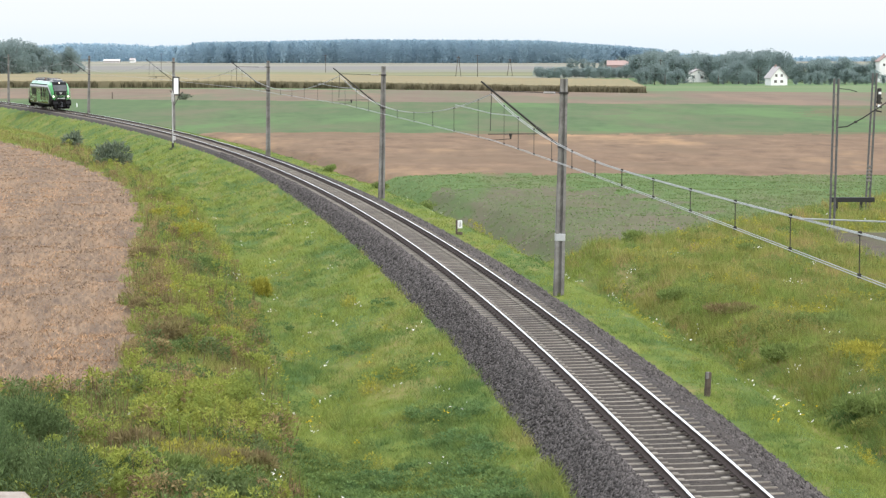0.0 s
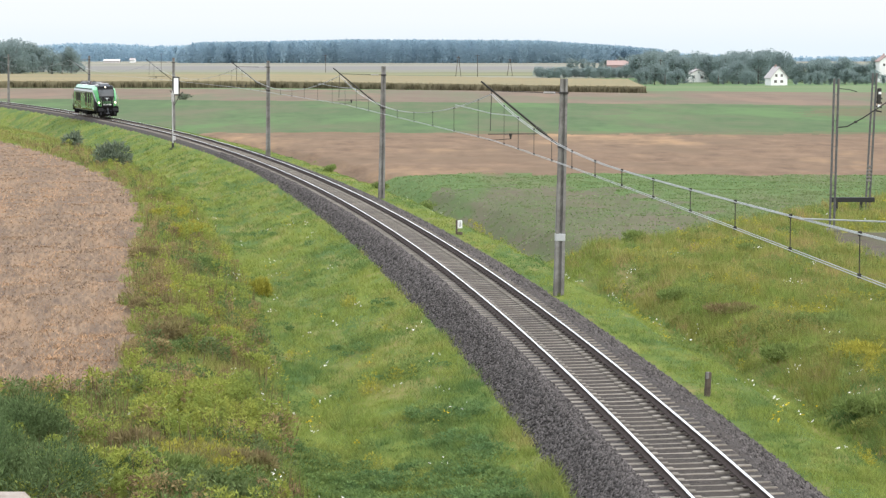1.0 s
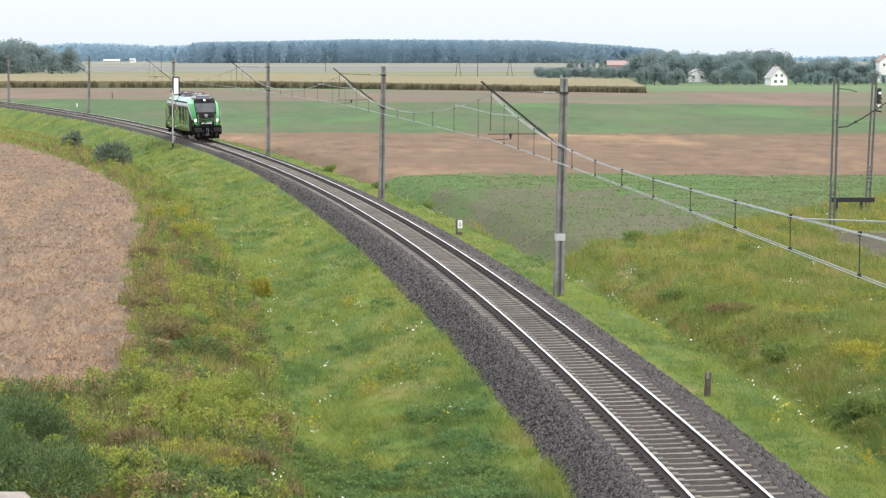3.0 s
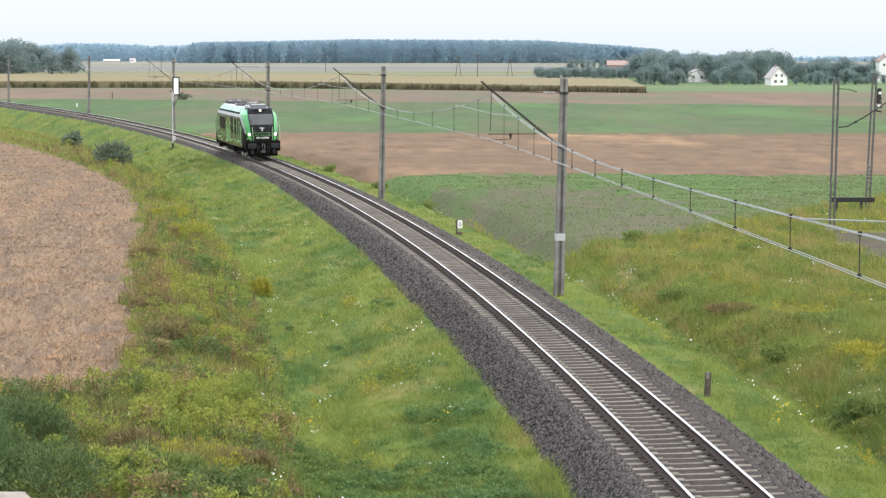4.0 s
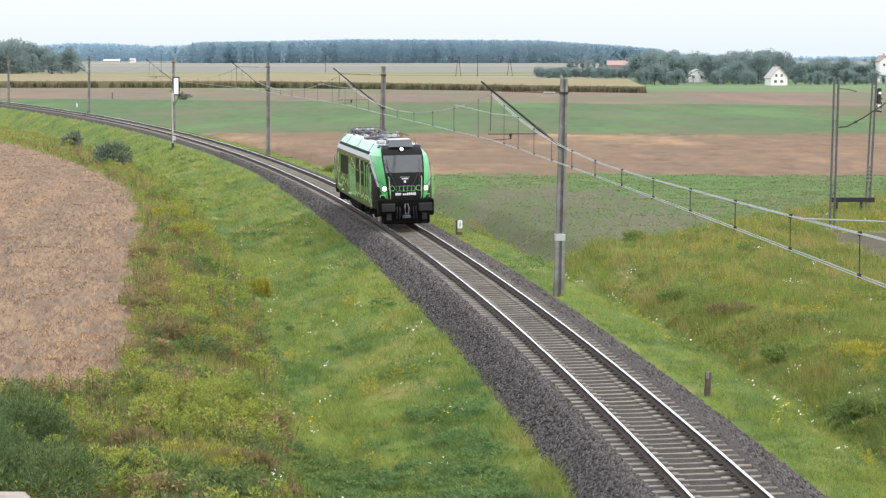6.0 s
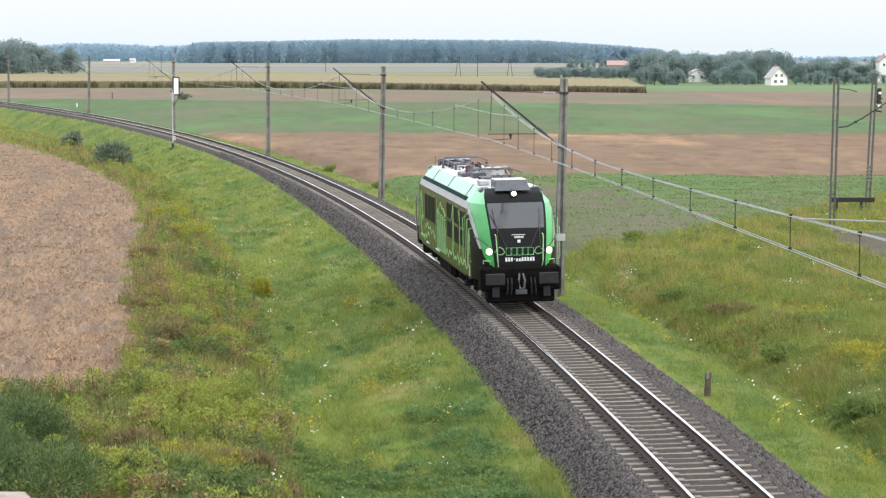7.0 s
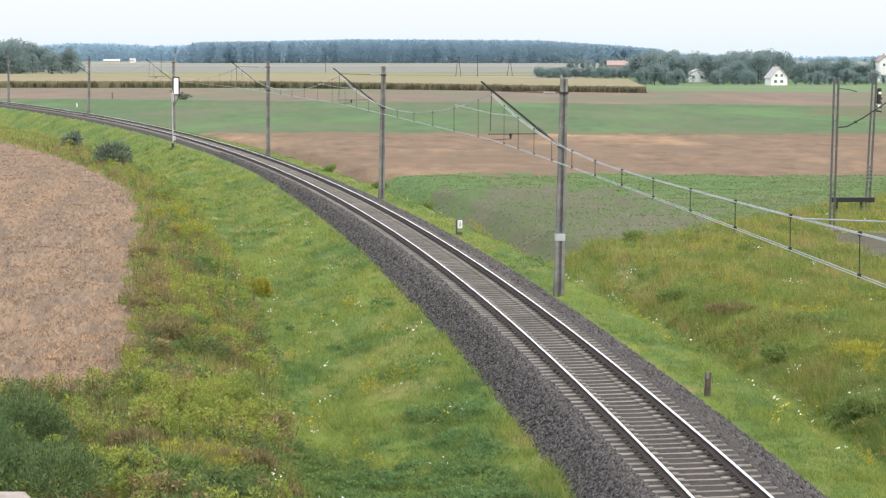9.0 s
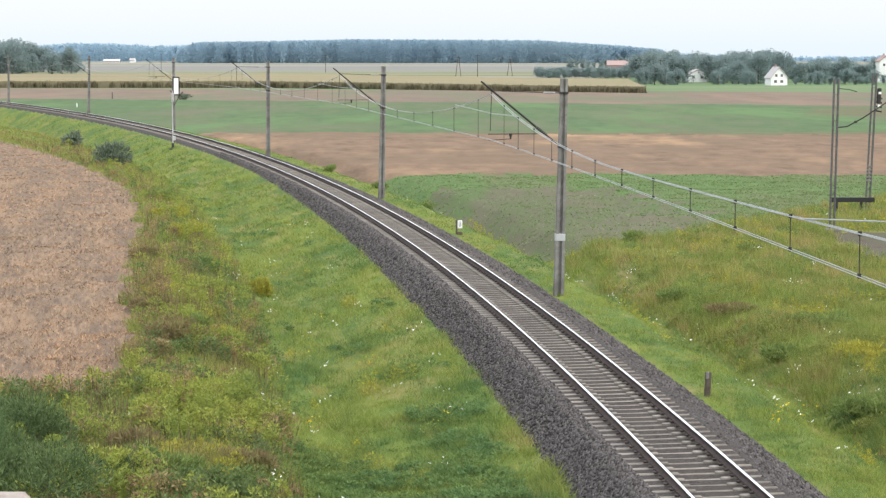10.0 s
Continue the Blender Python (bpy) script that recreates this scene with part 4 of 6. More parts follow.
def build_mast():
    mast = thing("catenary_mast", "grey tapered concrete catenary mast with a steel cantilever", "catenary mast", group="masts along the track")
    part("post", mast_mesh(), M["concrete"], mast)
    bm = bmesh.new()
    tube(bm, (-0.1, 0, 5.1), (-0.62, 0, 5.48), 0.03, 0.03, 6)
    tube(bm, (-1.0, 0, 5.77), (-3.1, 0, 7.42), 0.04, 0.035, 8)
    strut = part("cantilever", bm, M["dark_steel"], mast, "dark steel cantilever tube")
    bm = bmesh.new()
    for q in range(6):
        p = Vector((-0.62, 0, 5.48)).lerp(Vector((-1.0, 0, 5.77)), q / 6)
        p2 = Vector((-0.62, 0, 5.48)).lerp(Vector((-1.0, 0, 5.77)), (q + 0.7) / 6)
        tube(bm, p, p2, 0.07, 0.045, 8)
    part("insulator", bm, M["dark_steel"], strut)
    bm = bmesh.new()
    tube(bm, (-0.1, 0, 7.05), (-0.32, 0, 7.05), 0.016, 0.016, 5)
    tube(bm, (-0.78, 0, 7.05), (-2.75, 0, 7.08), 0.014, 0.014, 5)
    tie = part("tie_rod", bm, M["dark_steel"], mast)
    bm = bmesh.new()
    for q in range(7):
        tube(bm, (-0.32 - 0.065 * q, 0, 7.05), (-0.365 - 0.065 * q, 0, 7.05), 0.045, 0.03, 8)
    part("insulator", bm, M["post_grey"], tie, "pale ribbed insulator")
    bm = bmesh.new()
    tube(bm, (-2.7, 0, 7.1), (-2.72, 0, 5.6), 0.015, 0.015, 5)
    tube(bm, (-2.8, 0, 5.48), (-0.95, 0, 5.52), 0.018, 0.018, 5)
    tube(bm, (-1.95, 0, 5.52), (-1.95, 0, 5.3), 0.07, 0.02, 6)
    tube(bm, (-1.95, 0, 5.32), (-2.78, 0, 5.25), 0.012, 0.012, 5)
    part("steady_arm", bm, M["dark_steel"], mast)
    for z in (5.05, 7.05):
        part("bracket", box(bmesh.new(), -0.16, 0.16, -0.14, 0.14, z - 0.04, z + 0.04, 0.01), M["dark_steel"], mast)
    return mast


def mast_pose(s, lean):
    x, y, t = line(s)
    p = on_line(np.array(s), np.array(MAST_O), 0.0)
    return pose(float(p[0]), float(p[1]), 0.0, 0, lean, math.degrees(t))


def build_overhead():
    first = build_mast()
    first.matrix_world = mast_pose(MAST_S[0], 0.0)
    for s, lean in zip(MAST_S[1:], MAST_LEAN[1:]):
        mast = copy_thing(first, mast_pose(s, lean))
        if 30 < s < 50:
            part("painted_band", box(bmesh.new(), -0.18, 0.18, -0.15, 0.15, 1.55, 1.82, 0.01), M["silver"], mast, "pale painted band")

    def span_point(k, u, kind):
        s0, s1 = MAST_S[k], MAST_S[k + 1]
        a, b = on_line(np.array(s0), np.array(0.2), 0.0), on_line(np.array(s1), np.array(0.2), 0.0)
        p = a + (b - a) * u
        d = min(u, 1 - u) * (s1 - s0)
        if kind == "contact":
            z = 5.32
        elif kind == "messenger":
            z = 5.66 + 1.36 * (2 * u - 1) ** 2
            if k == 0:
                z = 5.8 + (1.22 * ((u - 0.62) / 0.38) ** 2 if u > 0.62 else 0.25 * ((0.62 - u) / 0.32) ** 1.4)
        else:
            z = 6.3 + 0.1 * (d / 9.0)
        if k == 0 and kind != "messenger":
            z += 0.5 * u * (1 - u)
        return Vector((float(p[0]), float(p[1]), z))

    for kind, name, label, gap, rad in (("contact", "contact_wire", "pale twin contact wire over the track", 0.045, 0.008), ("messenger", "messenger_wire", "pale sagging twin messenger wire", 0.04, 0.010)):
        for side in (-1, 1):
            pts = []
            for k in range(len(MAST_S) - 1):
                pts += [span_point(k, u, kind) + Vector((side * gap, 0, 0)) for u in np.linspace(0, 1, 25)[:-1]]
            tagged(part(name, path_tube(bmesh.new(), pts, rad, 5), M["wire"], None), label, "wire", group="overhead wires")
    pts = [span_point(0, 0.353, "messenger")] + [span_point(0, u, "messenger") + Vector((0.05, 0, h)) for u, h in ((0.3, 0.2), (0.22, 0.5), (0.1, 0.6))]
    tagged(part("auxiliary_wire", path_tube(bmesh.new(), pts, 0.013, 5), M["wire"], None), "pale wire branching from the messenger wire", "wire", group="overhead wires")
    for k in range(1, len(MAST_S) - 1):
        bm = bmesh.new()
        la, lb = MAST_S[k] - MAST_S[k - 1], MAST_S[k + 1] - MAST_S[k]
        pts = [span_point(k - 1, 1 - d / la, "stitch") for d in (8.6, 6, 3)] + [span_point(k, d / lb, "stitch") for d in (0.0, 3, 6, 8.6)]
        path_tube(bm, pts, 0.016, 5)
        tagged(part("stitch_wire", bm, M["wire"], None), "short pale stitch wire by a mast", "wire", group="stitch wires")
    for k in range(0, 4):
        n = 9
        for i in range(n if k else 16):
            u = (i + 0.5) / n if k else 0.653 + 0.058 * (i - 10)
            a, b = span_point(k, u, "messenger"), span_point(k, u, "contact")
            bm = tube(bmesh.new(), a, b, 0.009, 0.009, 4)
            for p in (a, b):
                box(bm, p.x - 0.025, p.x + 0.025, p.y - 0.03, p.y + 0.03, p.z - 0.035, p.z + 0.035)
            tagged(part("dropper", bm, M["dark_steel"], None), "thin dark dropper between the wires", "wire", group="droppers")


build_overhead()


# ---- signals and posts by the line ----
def build_lineside():
    p = on_line(np.array(168.0), np.array(-3.0), 0.0)
    x, y = float(p[0]), float(p[1])
    g = ground_z(x, y)
    sig = thing("railway_signal", "weathered white signal post with a tall white-backed light head", "signal", pose(x, y, g, 0, 0, 14))
    bm = bmesh.new()
    tube(bm, (0, 0, 0.5), (0, 0, 5.45), 0.062, 0.055, 10)
    part("post", bm, M["post_grey"], sig)
    bm = bmesh.new()
    tube(bm, (0, 0, -0.2), (0, 0, 0.55), 0.13, 0.11, 10)
    box(bm, -0.35, 0.35, -0.35, 0.35, -0.3, 0.06, 0.04)
    part("foot", bm, M["dark_steel"], sig, "dark foot")
    bm = bmesh.new()
    box(bm, 0.02, 0.68, -0.03, 0.05, 5.0, 6.75, 0.1)
    head = part("head_plate", bm, M["black"], sig, "black rimmed head")
    bm = bmesh.new()
    box(bm, 0.13, 0.57, -0.06, -0.032, 5.12, 6.63, 0.01)
    part("back_plate", bm, M["white_paint"], head, "white back")
    bm = bmesh.new()
    tube(bm, (-0.1, 0, 5.3), (0.95, 0, 4.9), 0.04, 0.04, 6)
    tube(bm, (0.1, 0, 4.0), (0.7, 0, 5.0), 0.035, 0.035, 6)
    tube(bm, (-0.25, 0, 5.45), (0.3, 0, 5.1), 0.04, 0.04, 6)
    tube(bm, (0.6, 0, 4.95), (1.0, 0, 5.35), 0.04, 0.04, 6)
    part("bracket", bm, M["dark_steel"], sig)
    bm = bmesh.new()
    box(bm, -0.1, 0.12, -0.13, 0.1, 4.4, 5.2, 0.03)
    part("relay_box", bm, M["post_grey"], sig)
    # track box beside the rails
    p = on_line(np.array(176.5), np.array(-1.75), 0.0)
    cab = thing("track_box", "small white equipment box beside the ballast", "equipment box", pose(float(p[0]), float(p[1]), -0.62, 0, 0, 15))
    bm = bmesh.new()
    box(bm, -0.14, 0.14, -0.14, 0.14, 0.3, 0.72, 0.03)
    part("case", bm, M["post_grey"], cab)
    bm = bmesh.new()
    tube(bm, (0, 0, -0.2), (0, 0, 0.32), 0.06, 0.06, 8)
    part("stand", bm, M["dark_steel"], cab)
    # distance sign
    p = on_line(np.array(66.3), np.array(2.95), 0.0)
    g = ground_z(p[0], p[1])
    sign = thing("distance_sign", "small white sign plate on a dark post", "sign", pose(float(p[0]), float(p[1]), g, 0, 0, 8))
    bm = bmesh.new()
    box(bm, -0.17, -0.09, -0.07, 0.07, -0.2, 0.74, 0.015)
    box(bm, -0.1, 0.16, -0.1, 0.1, -0.2, 0.14, 0.03)
    part("post", bm, M["wood"], sign)
    bm = bmesh.new()
    box(bm, -0.09, 0.15, -0.05, -0.03, 0.32, 0.72, 0.008)
    plate = part("plate", bm, M["white_paint"], sign)
    bm = bmesh.new()
    box(bm, -0.02, 0.0, -0.058, -0.048, 0.44, 0.66)
    box(bm, 0.055, 0.075, -0.058, -0.048, 0.44, 0.66)
    box(bm, -0.02, 0.075, -0.058, -0.048, 0.42, 0.445)
    part("marking", bm, M["black"], plate)
    # short marker post
    p = on_line(np.array(15.0), np.array(2.78), 0.0)
    g = ground_z(p[0], p[1])
    post = thing("marker_post", "short dark post with a pale weathered top", "marker post", pose(float(p[0]), float(p[1]), g, 2, 1.5, 20))
    bm = bmesh.new()
    box(bm, -0.075, 0.075, -0.06, 0.06, -0.3, 0.66, 0.02)
    part("shaft", bm, M["wood"], post)
    bm = bmesh.new()
    box(bm, -0.08, 0.0, -0.066, 0.0, 0.48, 0.672, 0.015)
    part("worn_top", bm, M["concrete"], post)
    # far small posts
    for x, y, h, mat in ((-77.5, 520.0, 1.6, "wood"), (-69.0, 418.0, 0.7, "white_paint")):
        g = ground_z(x, y)
        m = thing("field_post", "small lone post at a field edge", "post", pose(x, y, g))
        part("shaft", tube(bmesh.new(), (0, 0, -0.2), (0, 0, h), 0.13, 0.11, 8), M[mat], m)
    # second line's pair of steel masts
    def lattice(x, y, top, turn):
        g = ground_z(x, y)
        m = thing("steel_mast", "dark grey steel channel mast with lacing on a concrete foot", "catenary mast", pose(x, y, g, 0, turn, 0), group="steel masts of the second line")
        for a in (-0.11, 0.11):
            bm = bmesh.new()
            box(bm, a - 0.045, a + 0.045, -0.08, 0.08, 0.0, top, 0.008)
            part("channel", bm, M["mast_steel"], m)
        n = 11
        for k in range(n):
            z = 0.35 + (top - 0.5) * k / n
            bm = tube(bmesh.new(), (-0.13, -0.05, z), (0.13, -0.05, z + (0.5 if k < 3 else 0.0)), 0.014, 0.014, 4)
            part("lacing_bar", bm, M["mast_steel"], m)
        bm = bmesh.new()
        box(bm, -0.38, 0.38, -0.3, 0.3, -0.4, 0.16, 0.08)
        part("foot", bm, M["concrete"], m)
        return m
    a = lattice(19.64, 111.5, 7.7, 0.9)
    bm = bmesh.new()
    pts = [Vector((0.15, 0, 5.25)), Vector((0.6, 0, 5.3)), Vector((1.4, 0, 5.75)), Vector((2.7, 0, 6.65))]
    path_tube(bm, pts, 0.032, 6)
    box(bm, 0.95, 1.1, -0.06, 0.06, 5.48, 5.6, 0.02)
    part("cantilever", bm, M["dark_steel"], a)
    bm = bmesh.new()
    path_tube(bm, [Vector((0.15, 0, 7.2)), Vector((0.7, 0, 7.15)), Vector((1.05, 0, 7.05))], 0.02, 5)
    part("tie_rod", bm, M["dark_steel"], a)
    b = lattice(24.55, 127.8, 7.95, 2.2)
    bm = bmesh.new()
    box(bm, 0.2, 0.42, -0.12, 0.12, 6.2, 7.1, 0.04)
    for k in range(4):
        tube(bm, (0.15, 0, 5.8 + 0.25 * k), (0.5, 0, 5.75 + 0.25 * k), 0.05, 0.05, 6)
    part("switch_box", bm, M["dark_steel"], b)
    bm = bmesh.new()
    for z in (6.0, 6.75):
        box(bm, 0.24, 0.4, -0.16, -0.12, z, z + 0.14, 0.01)
    part("insulator", bm, M["white_paint"], b)
    bm = bmesh.new()
    for k in range(5):
        box(bm, -0.16, 0.1, -0.12, 0.12, 1.7 + 0.2 * k, 1.82 + 0.2 * k, 0.02)
    part("counterweight", bm, M["concrete"], b, "stack of concrete weights")
    # black beam on two legs
    g = ground_z(23.3, 127.0)
    bench = thing("steel_barrier", "low black steel beam on two legs", "barrier", pose(23.5, 126.8, g))
    bm = bmesh.new()
    box(bm, -1.3, 1.27, -0.1, 0.1, 0.55, 0.83, 0.02)
    part("beam", bm, M["black"], bench)
    for x in (-0.93, 0.5):
        bm = bmesh.new()
        box(bm, x - 0.08, x + 0.08, -0.08, 0.08, -0.3, 0.56, 0.01)
        part("leg", bm, M["black"], bench)
    # concrete pillar end below the camera
    pil = thing("concrete_pillar", "pale weathered concrete pillar with rounded top edge", "pillar", pose(-6.5, 30, -1.0))
    bm = bmesh.new()
    box(bm, -0.82, 0.82, -0.5, 0.5, -0.4, 3.58, 0.14)
    part("block", bm, M["pale_concrete"], pil)


build_lineside()


# ---- far poles, houses ----
def build_far_poles():
    for col, base, h, kind in ((811, 1085, 10.5, "a"), (845, 1050, 11.5, "s"), (902, 1150, 9.0, "a"), (577, 1330, 10.5, "s"), (287, 1450, 11, "s"), (1168, 900, 10, "s"), (1176, 860, 4.0, "s"), (1270, 880, 3.5, "s")):
        x = (col - 784) / 3918.55 * base
        g = ground_z(x, base)
        m = thing("power_pole", "tall dark wooden power pole far off", "power pole", pose(x, base, g), group="far power poles")
        if kind == "a":
            for sx in (-1, 1):
                part("leg", tube(bmesh.new(), (sx * 1.4, 0, -0.3), (sx * 0.12, 0, h), 0.17, 0.13, 6), M["wood"], m)
        else:
            part("leg", tube(bmesh.new(), (0, 0, -0.3), (0, 0, h), 0.16, 0.12, 6), M["wood"], m)
        if h > 6:
            bm = bmesh.new()
            box(bm, -1.0, 1.0, -0.08, 0.08, h - 0.7, h - 0.5)
            part("crossarm", bm, M["wood"], m)


build_far_poles()


def build_house(col, d, w, depth, eaves, ridge, turn, wall, roof, windows, label, base=0.0):
    x = (col - 784) / 3918.55 * d
    g = ground_z(x, d) + base
    house = thing("house", label, "house", pose(x, d, g, 0, 0, turn), group="houses of the far village")
    bm = bmesh.new()
    pts = [(-w / 2, -0.5 - max(0, base)), (w / 2, -0.5 - max(0, base)), (w / 2, eaves), (0, ridge - 0.15), (-w / 2, eaves)]
    front = [bm.verts.new((a, -depth / 2, b)) for a, b in pts]
    back = [bm.verts.new((a, depth / 2, b)) for a, b in pts]
    bm.faces.new(front)
    bm.faces.new(back[::-1])
    for i in range(5):
        j = (i + 1) % 5
        bm.faces.new((front[j], front[i], back[i], back[j]))
    bmesh.ops.recalc_face_normals(bm, faces=bm.faces[:])
    wall_ob = part("wall", bm, M[wall], house)
    bm = bmesh.new()
    t = 0.25
    sl = (ridge - eaves) / (w / 2)
    ov = 0.45
    for sx in (-1, 1):
        q = [(0, ridge), (sx * (w / 2 + ov), eaves - sl * ov), (sx * (w / 2 + ov), eaves - sl * ov + t), (0, ridge + t)]
        f = [bm.verts.new((a, -depth / 2 - ov, b)) for a, b in q]
        k = [bm.verts.new((a, depth / 2 + ov, b)) for a, b in q]
        bm.faces.new(f)
        bm.faces.new(k[::-1])
        for i in range(4):
            j = (i + 1) % 4
            bm.faces.new((f[j], f[i], k[i], k[j]))
    bmesh.ops.recalc_face_normals(bm, faces=bm.faces[:])
    roof_ob = part("roof", bm, M[roof], house)
    bm = bmesh.new()
    box(bm, -0.35, 0.35, 0.5, 1.2, ridge - 0.4, ridge + 1.0, 0.03)
    part("chimney", bm, M["roof_red"], roof_ob)
    for wx, wz, ww, wh in windows:
        bm = bmesh.new()
        box(bm, wx - ww / 2 - 0.1, wx + ww / 2 + 0.1, -depth / 2 - 0.06, -depth / 2 + 0.05, wz - 0.1, wz + wh + 0.1)
        fr = part("window", bm, M["white_paint"], wall_ob)
        bm = bmesh.new()
        box(bm, wx - ww / 2, wx + ww / 2, -depth / 2 - 0.08, -depth / 2, wz, wz + wh)
        part("pane", bm, M["house_pane"], fr)
    return house


build_house(1372, 850, 6.6, 6.5, 2.7, 6.5, 12, "render_wall", "roof_grey", [(-1.5, 0.6, 1.1, 1.0), (1.0, 0.6, 1.1, 1.0), (-1.2, 2.9, 0.9, 0.95), (1.0, 2.9, 0.9, 0.95)], "white rendered house with a steep grey gabled roof", 0.4)
build_house(1230, 950, 9.0, 8.0, 2.4, 4.4, 10, "render_wall", "roof_grey", [(-2.2, 0.6, 1.2, 1.0), (1.6, 0.6, 1.2, 1.0)], "low white house with a shallow grey roof", 1.0)
build_house(1092, 1420, 9.0, 13.0, 2.0, 4.6, 84, "roof_red", "roof_red", [(0, 0.8, 1.2, 1.2)], "far low house with a red roof, haze put into its colour", 1.6)
build_house(1150, 1430, 8.0, 12.0, 2.0, 4.2, 95, "roof_red", "roof_red", [(0, 0.8, 1.2, 1.2)], "far low house with a red roof, haze put into its colour", 1.6)
build_house(1562, 950, 6.0, 7.0, 3.0, 5.2, 5, "render_wall", "roof_red", [(-1.0, 0.9, 1.0, 1.0), (1.0, 0.9, 1.0, 1.0)], "small white house among trees", 6.0)


build_house(200, 2150, 6.0, 15.0, 1.4, 2.4, 88, "roof_grey", "render_wall", [(0, 0.6, 1.2, 1.2)], "far long white shed beyond the fields", 0.6)
build_house(237, 2150, 4.0, 5.0, 2.2, 3.6, 80, "render_wall", "roof_grey", [(0, 0.6, 1.2, 1.2)], "far small white shed beyond the fields", 0.6)


# ---- trees, hedges, forest ----
def leaf_tris(r, centres, radii, n, size):
    """n small leaf clumps (one triangle each) spread over lobes."""
    k = r.randint(0, len(centres), n)
    d = r.normal(size=(n, 3))
    d /= np.linalg.norm(d, axis=1)[:, None]
    rad = radii[k] * (0.55 + 0.5 * r.rand(n) ** 0.6)[:, None]
    p = centres[k] + d * rad
    a = r.normal(size=(n, 3)) * size
    b = r.normal(size=(n, 3)) * size
    v = np.stack([p, p + a, p + b], 1).reshape(-1, 3)
    return v


def tree_mesh(seed, h, spread, n=1300, leaf=0.34):
    r = np.random.RandomState(seed)
    m = 16
    zc = r.uniform(0.14, 0.84, m) * h
    w = spread * np.sqrt(np.clip(1 - ((zc / h - 0.5) / 0.55) ** 2, 0.1, 1))
    ang = r.uniform(0, 6.28, m)
    rr = np.sqrt(r.rand(m)) * w * 0.75
    c = np.stack([rr * np.cos(ang), rr * np.sin(ang), zc], -1)
    rad = np.stack([r.uniform(0.13, 0.22, m) * h] * 3, -1) * np.array([1, 1, 0.85])
    v = leaf_tris(r, c, rad, n, leaf)
    f = np.arange(len(v)).reshape(-1, 3)
    return v, f, c


def build_tree(name, seed, h, spread, mat, label, n=1300, leaf=0.34):
    v, f, c = tree_mesh(seed, h, spread, n, leaf)
    t = thing(name, label, "tree" if name == "tree" else "bush")
    bm = bmesh.new()
    tube(bm, (0, 0, -0.5), (0, 0, h * 0.4), 0.035 * h * 0.5, 0.02 * h * 0.5, 7)
    for p in c:
        tube(bm, (0, 0, h * 0.25), tuple(p), 0.008 * h, 0.003 * h, 5)
    part("trunk", bm, M["bark"], t)
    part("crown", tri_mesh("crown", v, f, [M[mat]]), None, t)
    return t


def build_trees():
    r = random.Random(11)
    kinds = [build_tree("tree", 20 + i, 10.0, sp, "leaf", "broad tree with an uneven leafy crown, haze put into its leaf colour", 3200, 0.25) for i, sp in enumerate((3.6, 2.9, 4.3, 3.2))]
    tall = [build_tree("tree", 40 + i, 10.0, sp, "leaf", "greyish green tree with a loose crown, haze put into its leaf colour", 3000, 0.24) for i, sp in enumerate((2.4, 3.4))]
    used = set()

    def put(col, top, d, pool):
        x = (col - 784) / 3918.55 * d
        g = ground_z(x, d)
        z_top = EYE_Z - (top - 84.0) * d / 3918.55
        k = max(0.3, (z_top - g) / 8.8)
        src = r.choice(pool)
        m = pose(x, d, g, 0, 0, r.uniform(0, 360))
        if src not in used:
            used.add(src)
            ob = src
        else:
            ob = copy_thing(src, m)
        ob.matrix_basis = m @ Matrix.Diagonal((k * r.uniform(0.95, 1.35), k * r.uniform(0.95, 1.3), k, 1))
        tagged(ob, group="trees of the far village")

    prof_x = [1060, 1120, 1165, 1200, 1240, 1268, 1300, 1310, 1330, 1355, 1380, 1392, 1402, 1430, 1450, 1475, 1500, 1520, 1545, 1568, 1600]
    prof_y = [110, 100, 90, 97, 94, 99, 92, 89, 99, 90, 96, 102, 116, 108, 101, 108, 104, 112, 106, 108, 108]
    col = 1128
    while col < 1600:
        put(col, float(np.interp(col, prof_x, prof_y)) + r.uniform(-2, 6), r.uniform(900, 1060), kinds)
        col += r.uniform(7, 12)
    col = 1130
    while col < 1600:
        if not (1340 < col < 1405 or 1205 < col < 1262):
            put(col, float(np.interp(col, prof_x, prof_y)) + r.uniform(18, 32), r.uniform(862, 900), kinds)
        col += r.uniform(9, 16)
    col = 950
    while col < 1205:
        put(col, 120 + r.uniform(-3, 5) - max(0, col - 1050) * 0.08, r.uniform(1060, 1120), kinds)
        col += r.uniform(3.2, 5.5)
    col = 1010
    while col < 1190:
        put(col, 108 + r.uniform(-5, 4) - max(0, col - 1050) * 0.08, r.uniform(1450, 1600), kinds)
        col += r.uniform(8, 13)
    for col, top in ((-12, 74), (8, 72), (24, 69), (38, 74), (52, 77), (66, 80), (80, 86), (94, 92), (112, 94), (128, 86), (138, 96), (3, 92), (30, 95), (60, 98), (104, 104), (122, 106)):
        put(col, top, r.uniform(1240, 1340), kinds if col < 100 else tall)


build_trees()


